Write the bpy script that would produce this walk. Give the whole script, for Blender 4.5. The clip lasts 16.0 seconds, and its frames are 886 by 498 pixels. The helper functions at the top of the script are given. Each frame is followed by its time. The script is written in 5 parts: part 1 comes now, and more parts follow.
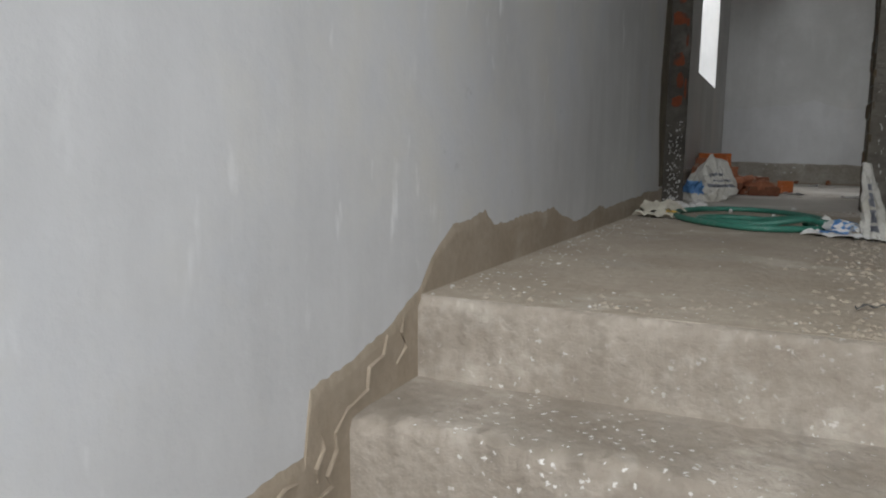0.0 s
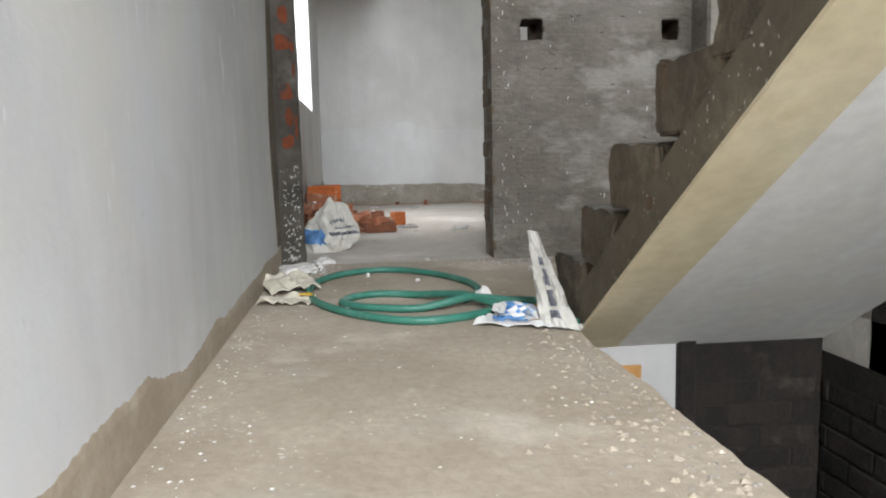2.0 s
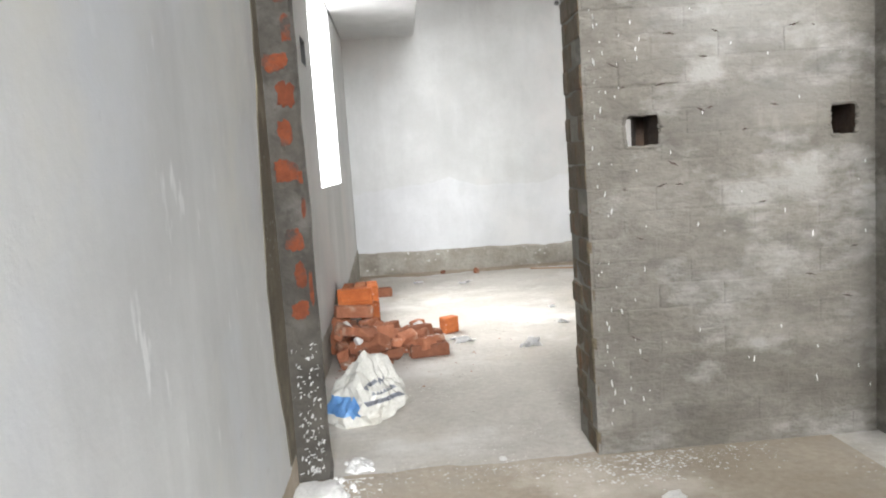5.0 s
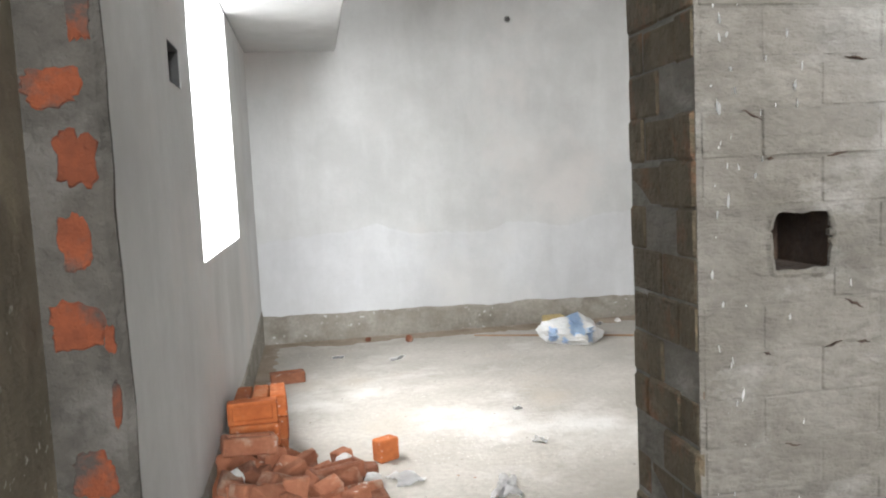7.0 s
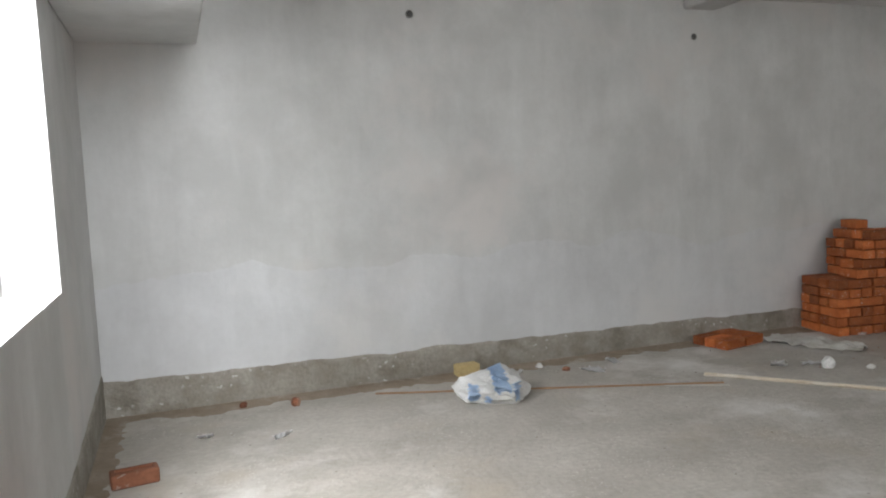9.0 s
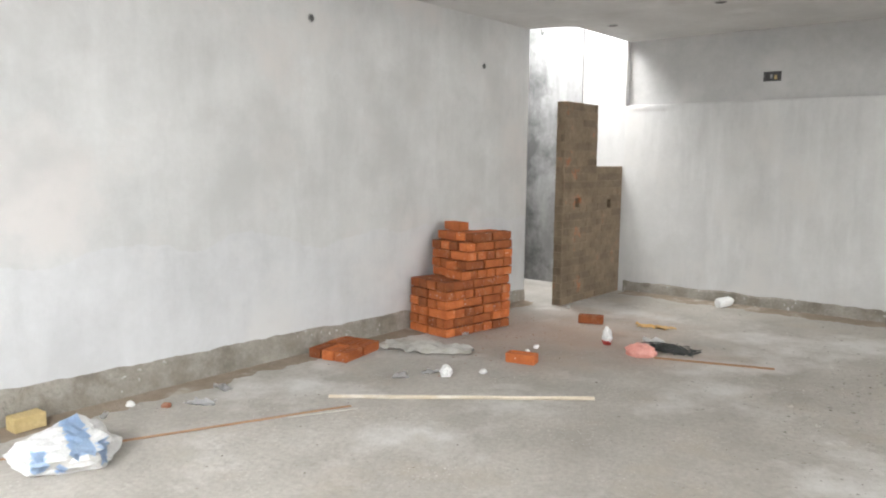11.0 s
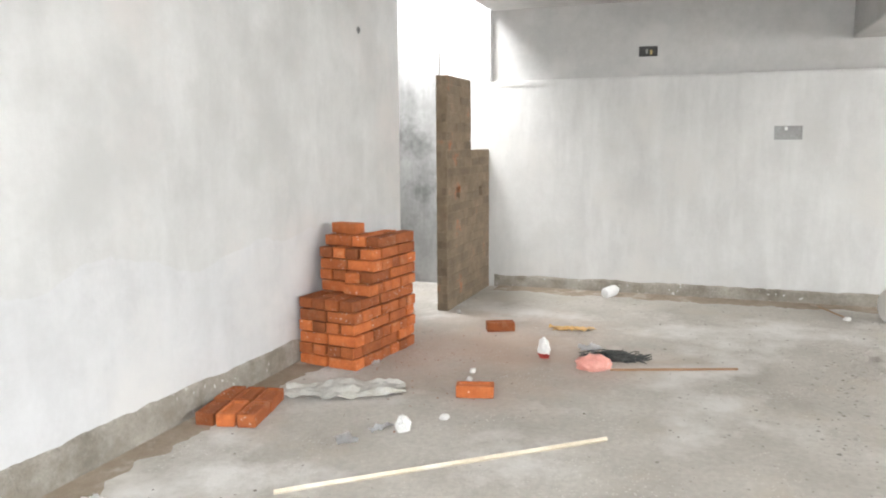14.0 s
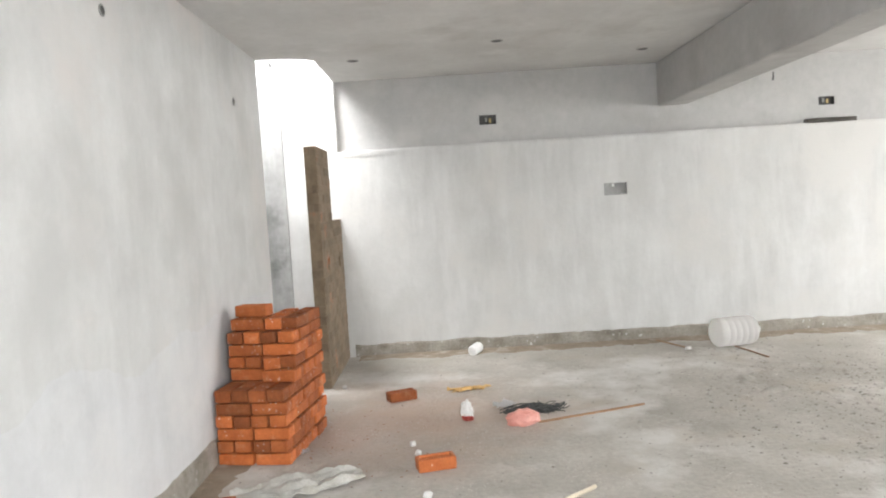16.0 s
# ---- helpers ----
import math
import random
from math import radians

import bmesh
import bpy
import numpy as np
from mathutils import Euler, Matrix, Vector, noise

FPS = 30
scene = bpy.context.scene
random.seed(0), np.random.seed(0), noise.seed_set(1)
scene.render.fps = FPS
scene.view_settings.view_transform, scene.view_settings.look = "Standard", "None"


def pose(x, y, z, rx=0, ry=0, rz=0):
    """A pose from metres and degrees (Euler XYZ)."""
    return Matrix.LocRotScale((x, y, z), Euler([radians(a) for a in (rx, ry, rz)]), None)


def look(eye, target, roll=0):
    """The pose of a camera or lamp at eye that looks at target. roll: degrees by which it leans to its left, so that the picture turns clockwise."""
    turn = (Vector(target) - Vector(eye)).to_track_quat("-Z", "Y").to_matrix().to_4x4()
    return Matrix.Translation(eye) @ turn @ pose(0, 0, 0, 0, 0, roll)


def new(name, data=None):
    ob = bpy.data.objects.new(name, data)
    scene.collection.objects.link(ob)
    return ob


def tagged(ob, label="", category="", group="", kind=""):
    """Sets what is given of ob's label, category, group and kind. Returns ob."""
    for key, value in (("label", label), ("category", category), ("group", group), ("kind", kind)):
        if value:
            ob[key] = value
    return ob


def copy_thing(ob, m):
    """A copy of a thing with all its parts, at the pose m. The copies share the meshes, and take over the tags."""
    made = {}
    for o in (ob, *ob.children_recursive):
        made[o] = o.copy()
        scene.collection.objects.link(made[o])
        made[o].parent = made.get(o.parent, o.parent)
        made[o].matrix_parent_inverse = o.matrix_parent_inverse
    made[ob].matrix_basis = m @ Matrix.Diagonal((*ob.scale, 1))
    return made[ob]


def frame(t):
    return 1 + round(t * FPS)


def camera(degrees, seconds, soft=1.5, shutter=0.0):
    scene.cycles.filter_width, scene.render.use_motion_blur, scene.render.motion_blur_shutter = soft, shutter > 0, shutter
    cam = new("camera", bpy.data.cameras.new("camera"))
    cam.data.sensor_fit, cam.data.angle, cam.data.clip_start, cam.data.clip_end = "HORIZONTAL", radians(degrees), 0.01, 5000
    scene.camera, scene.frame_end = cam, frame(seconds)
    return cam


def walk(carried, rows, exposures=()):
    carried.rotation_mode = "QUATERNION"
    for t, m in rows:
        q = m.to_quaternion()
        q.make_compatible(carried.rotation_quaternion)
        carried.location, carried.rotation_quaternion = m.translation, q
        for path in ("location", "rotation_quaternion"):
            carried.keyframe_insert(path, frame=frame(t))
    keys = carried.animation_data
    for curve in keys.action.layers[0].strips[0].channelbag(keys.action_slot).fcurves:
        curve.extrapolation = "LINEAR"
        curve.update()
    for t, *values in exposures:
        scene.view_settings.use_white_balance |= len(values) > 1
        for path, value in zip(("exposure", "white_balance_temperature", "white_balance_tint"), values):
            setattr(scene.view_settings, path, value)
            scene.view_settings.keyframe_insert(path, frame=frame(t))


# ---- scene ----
cam = camera(60.8, 16.0, soft=2.0)
PATH = [
    (0, (0.239, -0.105, 0.291), (-0.571, 1.705, 0.035), 1.1),
    (0.5, (0.109, 0.058, 0.269), (-0.392, 1.971, -0.028), 1.9),
    (1, (0.024, 0.289, 0.286), (-0.209, 2.255, 0.005), 0.6),
    (1.5, (-0.044, 0.558, 0.395), (-0.036, 2.538, 0.116), -3.1),
    (2, (-0.012, 0.810, 0.516), (0.193, 2.786, 0.277), -1.3),
    (2.5, (0.012, 1.035, 0.657), (0.135, 3.018, 0.421), -0.5),
    (3, (-0.002, 1.208, 0.787), (0.233, 3.168, 0.469), -3.1),
    (3.5, (0.011, 1.406, 0.892), (-0.015, 3.381, 0.577), -1.4),
    (4, (-0.008, 1.585, 0.952), (-0.017, 3.572, 0.721), -2.2),
    (6.5, (0.014, 2.984, 1.237), (0.308, 4.951, 1.025), -3.6),
    (7, (-0.014, 3.369, 1.278), (0.321, 5.333, 1.095), -2.7),
    (7.5, (-0.046, 3.624, 1.310), (0.339, 5.581, 1.158), -2.9),
    (8, (-0.010, 3.943, 1.342), (0.329, 5.912, 1.246), -3.2),
    (8.5, (0.044, 4.160, 1.364), (0.463, 6.114, 1.290), -2.0),
    (9, (0.022, 4.448, 1.383), (0.690, 6.325, 1.213), -2.6),
    (9.5, (0.038, 4.645, 1.454), (1.051, 6.362, 1.294), -2.4),
    (10, (0.111, 4.823, 1.460), (1.394, 6.342, 1.248), -1.6),
    (12.5, (0.564, 6.055, 1.467), (2.308, 7.004, 1.227), -1.0),
    (13, (0.585, 6.354, 1.456), (2.394, 7.150, 1.150), -2.1),
    (13.5, (0.659, 6.659, 1.450), (2.478, 7.431, 1.144), -1.3),
    (14, (0.761, 6.921, 1.480), (2.623, 7.595, 1.201), -0.4),
    (14.5, (0.779, 7.158, 1.480), (2.727, 7.531, 1.221), -0.6),
    (15, (0.736, 7.484, 1.486), (2.710, 7.684, 1.234), -1.6),
    (15.5, (0.740, 7.787, 1.501), (2.730, 7.849, 1.312), -2.9),
    (16, (0.607, 8.084, 1.523), (2.603, 8.089, 1.398), -3.5),
]
EXPOSURES = [(0.0, -2.34), (0.5, -2.06), (1.0, -1.68), (1.5, -1.27), (2.0, -0.83), (2.5, -0.43), (3.0, -0.2), (3.5, -0.07), (4.2, 0.14), (6.4, -0.02), (7.0, -0.08), (8.5, -0.4), (9.0, -0.6), (9.5, -0.28), (10.2, 0.22), (12.4, 0.76), (14.0, 0.94), (15.0, 0.90), (16.0, 0.80)]
walk(cam, [(t, look(eye, target, roll)) for t, eye, target, roll in PATH], EXPOSURES)

# ---- world and light ----
world = bpy.data.worlds.new("overcast_sky")
scene.world = world
world.use_nodes = True
wn = world.node_tree.nodes
sky = wn.new("ShaderNodeTexSky")
sky.sky_type = "NISHITA"
sky.sun_disc = False
sky.sun_elevation, sky.sun_rotation = radians(52), radians(-70)
sky.air_density, sky.dust_density = 1.0, 4.0
wn["Background"].inputs["Strength"].default_value = 0.15
world.node_tree.links.new(sky.outputs[0], wn["Background"].inputs["Color"])


def lamp(name, kind, m, energy, size=1.0, size_y=1.0, colour=(1, 1, 1)):
    data = bpy.data.lights.new(name, kind)
    data.energy, data.color = energy, colour
    if kind == "AREA":
        data.shape, data.size, data.size_y = "RECTANGLE", size, size_y
    else:
        data.angle = radians(size)
    ob = new(name, data)
    ob.matrix_world = m
    return ob


lamp("sun", "SUN", look((-7, 6.0, 12), (0, 7.5, 0)), 1.9, 34, colour=(1, 0.98, 0.95))
# sky light that enters by the openings of the shell, bar the stair fill at the end
lamp("window_daylight", "AREA", look((-1.2, 7.2, 2.2), (1.3, 7.3, 0.0)), 540, 3.0, 2.2, (0.97, 0.985, 1))
lamp("south_daylight", "AREA", look((5.0, -0.6, 1.9), (5.0, 5, 0.2)), 310, 5.0, 2.2, (1, 0.99, 0.97))
lamp("shaft_daylight", "AREA", look((7.3, 9.95, 4.05), (8.2, 9.2, 1.6)), 120, 0.9, 0.9)
lamp("stair_end_daylight", "AREA", look((0.62, -3.65, 3.5), (-0.1, 1.2, 0.3)), 1420, 1.6, 2.2, (0.96, 0.98, 1))
# Added fill for the stair wall, sent through an invented east opening
lamp("stair_fill_light", "AREA", look((1.9, -0.9, 0.95), (0.0, 0.1, 0.7)), 330, 2.9, 1.5, (0.93, 0.96, 1))


# ---- materials ----
def surface(name, dark, light, scale=3.0, rough=0.85, bump=0.3, fine=40.0, streak=0.0, spots=None, spot_size=9.0, spot_at=0.66,
            stain=None, stain_scale=0.7, stain_at=0.55, vary=0.0, metal=0.0, placed=False, marks=0.0, stretch=(1, 1, 1), coat=0.0, depth=0.01, speck=0.45, stain2=None, stain2_scale=2.0, stain2_at=0.56, dust=None, dust_at=(0, 0, 0), dust_size=1.0):
    """Mottled surface: broad and fine variation, optional streaks, spots, stains and a change from piece to piece."""
    m = bpy.data.materials.new(name)
    m.use_nodes = True
    n, l = m.node_tree.nodes, m.node_tree.links
    b = n["Principled BSDF"]
    co = n.new("ShaderNodeTexCoord")
    mp = n.new("ShaderNodeMapping")
    mp.inputs["Scale"].default_value = stretch
    geo = n.new("ShaderNodeNewGeometry")
    l.new(geo.outputs["Position"] if placed else co.outputs["Object"], mp.inputs["Vector"])
    vec = mp.outputs[0]
    if vary:
        info = n.new("ShaderNodeObjectInfo")
        off = n.new("ShaderNodeVectorMath")
        off.operation = "MULTIPLY_ADD"
        l.new(info.outputs["Random"], off.inputs[0])
        off.inputs[1].default_value = (37, 53, 71)
        l.new(vec, off.inputs[2])
        vec = vec if placed else off.outputs[0]

    def noise_tex(sc, detail=6.0, v=vec, ro=0.6):
        t = n.new("ShaderNodeTexNoise")
        t.inputs["Scale"].default_value, t.inputs["Detail"].default_value, t.inputs["Roughness"].default_value = sc, detail, ro
        l.new(v, t.inputs["Vector"])
        return t.outputs["Fac"]

    def ramp(fac, a, c, ca=(0, 0, 0, 1), cc=(1, 1, 1, 1)):
        r = n.new("ShaderNodeValToRGB")
        e = r.color_ramp.elements
        e[0].position, e[0].color, e[1].position, e[1].color = a, ca, c, cc
        l.new(fac, r.inputs["Fac"])
        return r.outputs["Color"]

    def mix(fac, a, c):
        x = n.new("ShaderNodeMix")
        x.data_type = "RGBA"
        if isinstance(fac, float):
            x.inputs["Factor"].default_value = fac
        else:
            l.new(fac, x.inputs["Factor"])
        for sock, v in ((x.inputs["A"], a), (x.inputs["B"], c)):
            if isinstance(v, tuple):
                sock.default_value = v
            else:
                l.new(v, sock)
        return x.outputs["Result"]

    d4, l4 = (*dark, 1), (*light, 1)
    broad = noise_tex(scale)
    colour = ramp(broad, 0.3, 0.72, d4, l4)
    small = noise_tex(fine, 5.0)
    colour = mix(ramp(small, 0.35, 0.75, (0, 0, 0, 1), (speck, speck, speck, 1)), colour, tuple(c * 0.72 for c in dark) + (1,))
    if streak:
        sm = n.new("ShaderNodeMapping")
        sm.inputs["Scale"].default_value = (4, 4, 0.8)
        l.new(geo.outputs["Position"] if placed else co.outputs["Object"], sm.inputs["Vector"])
        s = noise_tex(1.6, 4.0, sm.outputs[0])
        colour = mix(ramp(s, 0.45, 0.75, (0, 0, 0, 1), (streak, streak, streak, 1)), colour, tuple(min(1, c * 1.22) for c in light) + (1,))
        s2 = noise_tex(0.9, 5.0, sm.outputs[0])
        colour = mix(ramp(s2, 0.55, 0.8, (0, 0, 0, 1), (streak, streak, streak, 1)), colour, tuple(c * 0.62 for c in dark) + (1,))
    if marks:
        mm = n.new("ShaderNodeMapping")
        mm.inputs["Scale"].default_value = (13, 13, 4.0)
        l.new(geo.outputs["Position"] if placed else co.outputs["Object"], mm.inputs["Vector"])
        k = noise_tex(1.3, 3.0, mm.outputs[0])
        gate = noise_tex(1.1, 2.0)
        both = n.new("ShaderNodeMath")
        both.operation = "MULTIPLY"
        l.new(ramp(k, 0.62, 0.70), both.inputs[0])
        l.new(ramp(gate, 0.45, 0.62, (0, 0, 0, 1), (marks, marks, marks, 1)), both.inputs[1])
        colour = mix(both.outputs[0], colour, tuple(min(1, c * 1.3) for c in light) + (1,))
    if stain:
        st = noise_tex(stain_scale, 7.0, vec, 0.65)
        colour = mix(ramp(st, stain_at, stain_at + 0.13), colour, (*stain, 1))
    if stain2:
        st = noise_tex(stain2_scale, 5.0, vec, 0.55)
        colour = mix(ramp(st, stain2_at, stain2_at + 0.16, (0, 0, 0, 1), (0.75, 0.75, 0.75, 1)), colour, (*stain2, 1))
    if dust:
        far = n.new("ShaderNodeVectorMath")
        far.operation = "DISTANCE"
        l.new(geo.outputs["Position"], far.inputs[0])
        far.inputs[1].default_value = dust_at
        ragged_edge = n.new("ShaderNodeMath")
        ragged_edge.operation = "MULTIPLY_ADD"
        l.new(noise_tex(1.8, 6.0), ragged_edge.inputs[0])
        ragged_edge.inputs[1].default_value = dust_size * 2.2
        l.new(far.outputs["Value"], ragged_edge.inputs[2])
        scaled = n.new("ShaderNodeMath")
        scaled.operation = "DIVIDE"
        l.new(ragged_edge.outputs[0], scaled.inputs[0])
        scaled.inputs[1].default_value = dust_size * 3.2
        colour = mix(ramp(scaled.outputs[0], 0.38, 0.80, (0.6, 0.6, 0.6, 1), (0, 0, 0, 1)), colour, (*dust, 1))
    if spots:
        v = n.new("ShaderNodeTexVoronoi")
        v.inputs["Scale"].default_value = spot_size
        wob = n.new("ShaderNodeVectorMath")
        wob.operation = "MULTIPLY_ADD"
        t = n.new("ShaderNodeTexNoise")
        t.inputs["Scale"].default_value = spot_size * 2.2
        l.new(vec, t.inputs["Vector"])
        l.new(t.outputs["Color"], wob.inputs[0])
        wob.inputs[1].default_value = (0.9 / spot_size,) * 3
        l.new(vec, wob.inputs[2])
        l.new(wob.outputs[0], v.inputs["Vector"])
        gate = noise_tex(1.7, 3.0)
        less = n.new("ShaderNodeMath")
        less.operation = "MULTIPLY"
        l.new(ramp(v.outputs["Distance"], 0.12, 0.22, (1, 1, 1, 1), (0, 0, 0, 1)), less.inputs[0])
        l.new(ramp(gate, spot_at - 0.12, spot_at), less.inputs[1])
        colour = mix(less.outputs[0], colour, (*spots, 1))
    if vary:
        h = n.new("ShaderNodeHueSaturation")
        mr = n.new("ShaderNodeMapRange")
        mr.inputs["To Min"].default_value, mr.inputs["To Max"].default_value = 1 - vary, 1 + vary
        l.new(info.outputs["Random"], mr.inputs["Value"])
        l.new(mr.outputs[0], h.inputs["Value"])
        l.new(colour, h.inputs["Color"])
        colour = h.outputs[0]
    l.new(colour, b.inputs["Base Color"])
    b.inputs["Roughness"].default_value, b.inputs["Metallic"].default_value = rough, metal
    b.inputs["Coat Weight"].default_value = coat
    if bump:
        add = n.new("ShaderNodeMath")
        add.operation = "MULTIPLY_ADD"
        l.new(broad, add.inputs[0])
        add.inputs[1].default_value = 1.4
        l.new(small, add.inputs[2])
        bp = n.new("ShaderNodeBump")
        bp.inputs["Strength"].default_value, bp.inputs["Distance"].default_value = bump, depth
        l.new(add.outputs[0], bp.inputs["Height"])
        l.new(bp.outputs[0], b.inputs["Normal"])
    return m


M_PLASTER = surface("white_cement_plaster", (0.475, 0.477, 0.472), (0.605, 0.607, 0.602), 1.7, 0.9, 0.16, 30, streak=0.20, stain=(0.575, 0.553, 0.54), stain_scale=0.75, stain_at=0.52, speck=0.12, stain2=(0.45, 0.452, 0.445), stain2_scale=1.3, stain2_at=0.55)
# Streaks and stains, on a base greyed for the shade low in the shaft
M_SHAFT = surface("grey_streaked_shaded_plaster", (0.20, 0.20, 0.198), (0.40, 0.40, 0.395), 1.4, 0.9, 0.25, 22, streak=0.5, stain=(0.12, 0.12, 0.118), stain_scale=1.1, stain_at=0.50, speck=0.25)
M_COAT = surface("pale_second_plaster_coat", (0.487, 0.491, 0.498), (0.612, 0.616, 0.625), 1.7, 0.9, 0.16, 30, streak=0.20, speck=0.12, stain=(0.595, 0.59, 0.585), stain_scale=0.75, stain_at=0.52, stain2=(0.495, 0.496, 0.495), stain2_scale=1.3, stain2_at=0.57)
M_EASTPLASTER = surface("whiter_cement_plaster", (0.485, 0.485, 0.477), (0.597, 0.597, 0.588), 1.5, 0.9, 0.22, 26, streak=0.36, stain=(0.56, 0.551, 0.533), stain_scale=0.9, stain_at=0.5, speck=0.14, stain2=(0.49, 0.488, 0.475), stain2_scale=1.6, stain2_at=0.57)
M_LANDING = surface("tan_landing_concrete", (0.30, 0.25, 0.19), (0.455, 0.398, 0.325), 2.1, 0.93, 0.45, 36, stain=(0.53, 0.485, 0.42), stain_scale=1.3, stain_at=0.54, spots=(0.64, 0.615, 0.58), spot_size=40, spot_at=0.64, speck=0.45, stain2=(0.34, 0.305, 0.255), stain2_scale=3.5, stain2_at=0.55)
M_STAIRWALL = surface("smooth_wall_plaster", (0.495, 0.497, 0.497), (0.60, 0.602, 0.60), 1.9, 0.72, 0.2, 20, streak=0.26, marks=0.75, stain=(0.595, 0.585, 0.55), stain_scale=0.9, stain_at=0.5, speck=0.12, stain2=(0.555, 0.57, 0.60), stain2_scale=1.7, stain2_at=0.53, spots=(0.33, 0.33, 0.33), spot_size=15, spot_at=0.75)
M_CEMENT = surface("rough_cement_render", (0.285, 0.23, 0.168), (0.39, 0.328, 0.255), 4, 0.95, 0.35, 40, stain=(0.41, 0.355, 0.28), stain_scale=3.0, speck=0.4, stain2=(0.235, 0.19, 0.14), stain2_scale=5.0, stain2_at=0.58)
M_BAND = surface("damp_cement_skirting", (0.26, 0.235, 0.197), (0.43, 0.405, 0.36), 6, 0.95, 1.0, 45, stain=(0.20, 0.18, 0.148), stain_scale=2.6, stain_at=0.52, spots=(0.62, 0.61, 0.59), spot_size=16, spot_at=0.58, depth=0.018)
M_FLOOR = surface("dusty_concrete_floor", (0.365, 0.338, 0.298), (0.575, 0.547, 0.50), 1.3, 0.92, 0.7, 28, stain=(0.64, 0.622, 0.592), stain_scale=0.8, stain_at=0.52, spots=(0.66, 0.64, 0.61), spot_size=42, spot_at=0.60, speck=0.42, stain2=(0.44, 0.395, 0.33), stain2_scale=1.9, stain2_at=0.56, dust=(0.49, 0.345, 0.26), dust_at=(5.9, 8.4, 0.0), dust_size=0.95)
M_STAIR = surface("worn_stair_concrete", (0.25, 0.212, 0.17), (0.42, 0.372, 0.315), 5.0, 0.95, 0.8, 42, marks=0.55, stain=(0.225, 0.203, 0.175), stain_scale=2.6, stain_at=0.55, spots=(0.66, 0.635, 0.60), spot_size=44, spot_at=0.56, depth=0.008, stain2=(0.49, 0.447, 0.385), stain2_scale=7.0, stain2_at=0.56, dust=(0.36, 0.195, 0.12), dust_at=(0.57, 1.25, -0.07), dust_size=0.075)
M_STEPSIDE = surface("rough_brown_step_masonry", (0.062, 0.049, 0.032), (0.165, 0.135, 0.09), 7, 0.95, 1.0, 30, stain=(0.205, 0.17, 0.12), stain_scale=4.5, stain_at=0.55, depth=0.016, stain2=(0.17, 0.072, 0.034), stain2_scale=5.0, stain2_at=0.62, vary=0.12)
M_WAIST = surface("brown_cement_slab_edge", (0.085, 0.07, 0.047), (0.165, 0.138, 0.095), 4, 0.93, 0.7, 26, spots=(0.5, 0.48, 0.44), spot_size=40, spot_at=0.58, stain=(0.225, 0.19, 0.13), stain_scale=2.2, stain_at=0.54, stain2=(0.05, 0.042, 0.03), stain2_scale=3.2, stain2_at=0.58)
M_SOFFIT = surface("soffit_plaster", (0.70, 0.69, 0.665), (0.82, 0.815, 0.795), 0.9, 0.85, 0.1, 20, stain=(0.74, 0.70, 0.62), stain_scale=1.2, stain_at=0.56)
M_YELLOW = surface("yellowed_soffit_margin", (0.60, 0.51, 0.32), (0.76, 0.69, 0.52), 1.6, 0.85, 0.15, 20, stain=(0.56, 0.44, 0.25), stain_scale=2.2, stain_at=0.55)
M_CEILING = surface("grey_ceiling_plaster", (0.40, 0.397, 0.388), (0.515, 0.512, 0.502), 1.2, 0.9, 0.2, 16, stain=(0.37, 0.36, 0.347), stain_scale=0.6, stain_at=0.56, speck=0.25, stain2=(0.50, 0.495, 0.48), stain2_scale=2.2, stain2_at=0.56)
M_SLAB = surface("pale_ceiling_plaster", (0.56, 0.556, 0.545), (0.69, 0.686, 0.675), 1.2, 0.9, 0.2, 16, stain=(0.51, 0.50, 0.485), stain_scale=0.7, stain_at=0.56, speck=0.2, stain2=(0.70, 0.696, 0.685), stain2_scale=2.2, stain2_at=0.57)
M_BLOCK = surface("slurry_coated_brickwork", (0.12, 0.108, 0.089), (0.225, 0.209, 0.182), 3.6, 0.94, 1.0, 30, streak=0.12, marks=0.25, stain=(0.27, 0.258, 0.236), stain_scale=3.2, stain_at=0.53, vary=0.09, placed=True, depth=0.016, speck=0.55, stretch=(1, 1, 1.9), stain2=(0.085, 0.078, 0.066), stain2_scale=4.5, stain2_at=0.58, dust=(0.34, 0.332, 0.315), dust_at=(1.2, 4.57, 1.62), dust_size=0.34)
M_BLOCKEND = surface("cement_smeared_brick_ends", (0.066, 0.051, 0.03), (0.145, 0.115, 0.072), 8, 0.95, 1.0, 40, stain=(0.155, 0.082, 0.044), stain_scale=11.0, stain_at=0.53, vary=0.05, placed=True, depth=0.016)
# Broken brick, with the shade of the recess put into its dark colour
M_HOLE = surface("recess_dark_broken_brick", (0.028, 0.018, 0.012), (0.075, 0.045, 0.028), 12, 0.95, 1.0, 50)
# Jamb mortar and bricks are coloured darker in place of weaker light at the doorway
M_DIMMORTAR = surface("dimmed_grey_mortar", (0.029, 0.026, 0.021), (0.078, 0.070, 0.058), 6, 0.95, 1.0, 26, stain=(0.085, 0.078, 0.068), stain_scale=4.0, stain_at=0.53, depth=0.018)
M_DIMORANGE = surface("dimmed_orange_brick", (0.085, 0.02, 0.006), (0.175, 0.042, 0.013), 14, 0.95, 0.9, 50, vary=0.2, stain=(0.035, 0.029, 0.024), stain_scale=10.0, stain_at=0.50)
M_BRICK = surface("fired_clay_brick", (0.31, 0.078, 0.019), (0.50, 0.150, 0.043), 9, 0.88, 0.5, 50, vary=0.42, spots=(0.60, 0.47, 0.39), spot_size=30, spot_at=0.60, stain=(0.42, 0.17, 0.075), stain_scale=8.0, stain_at=0.56)
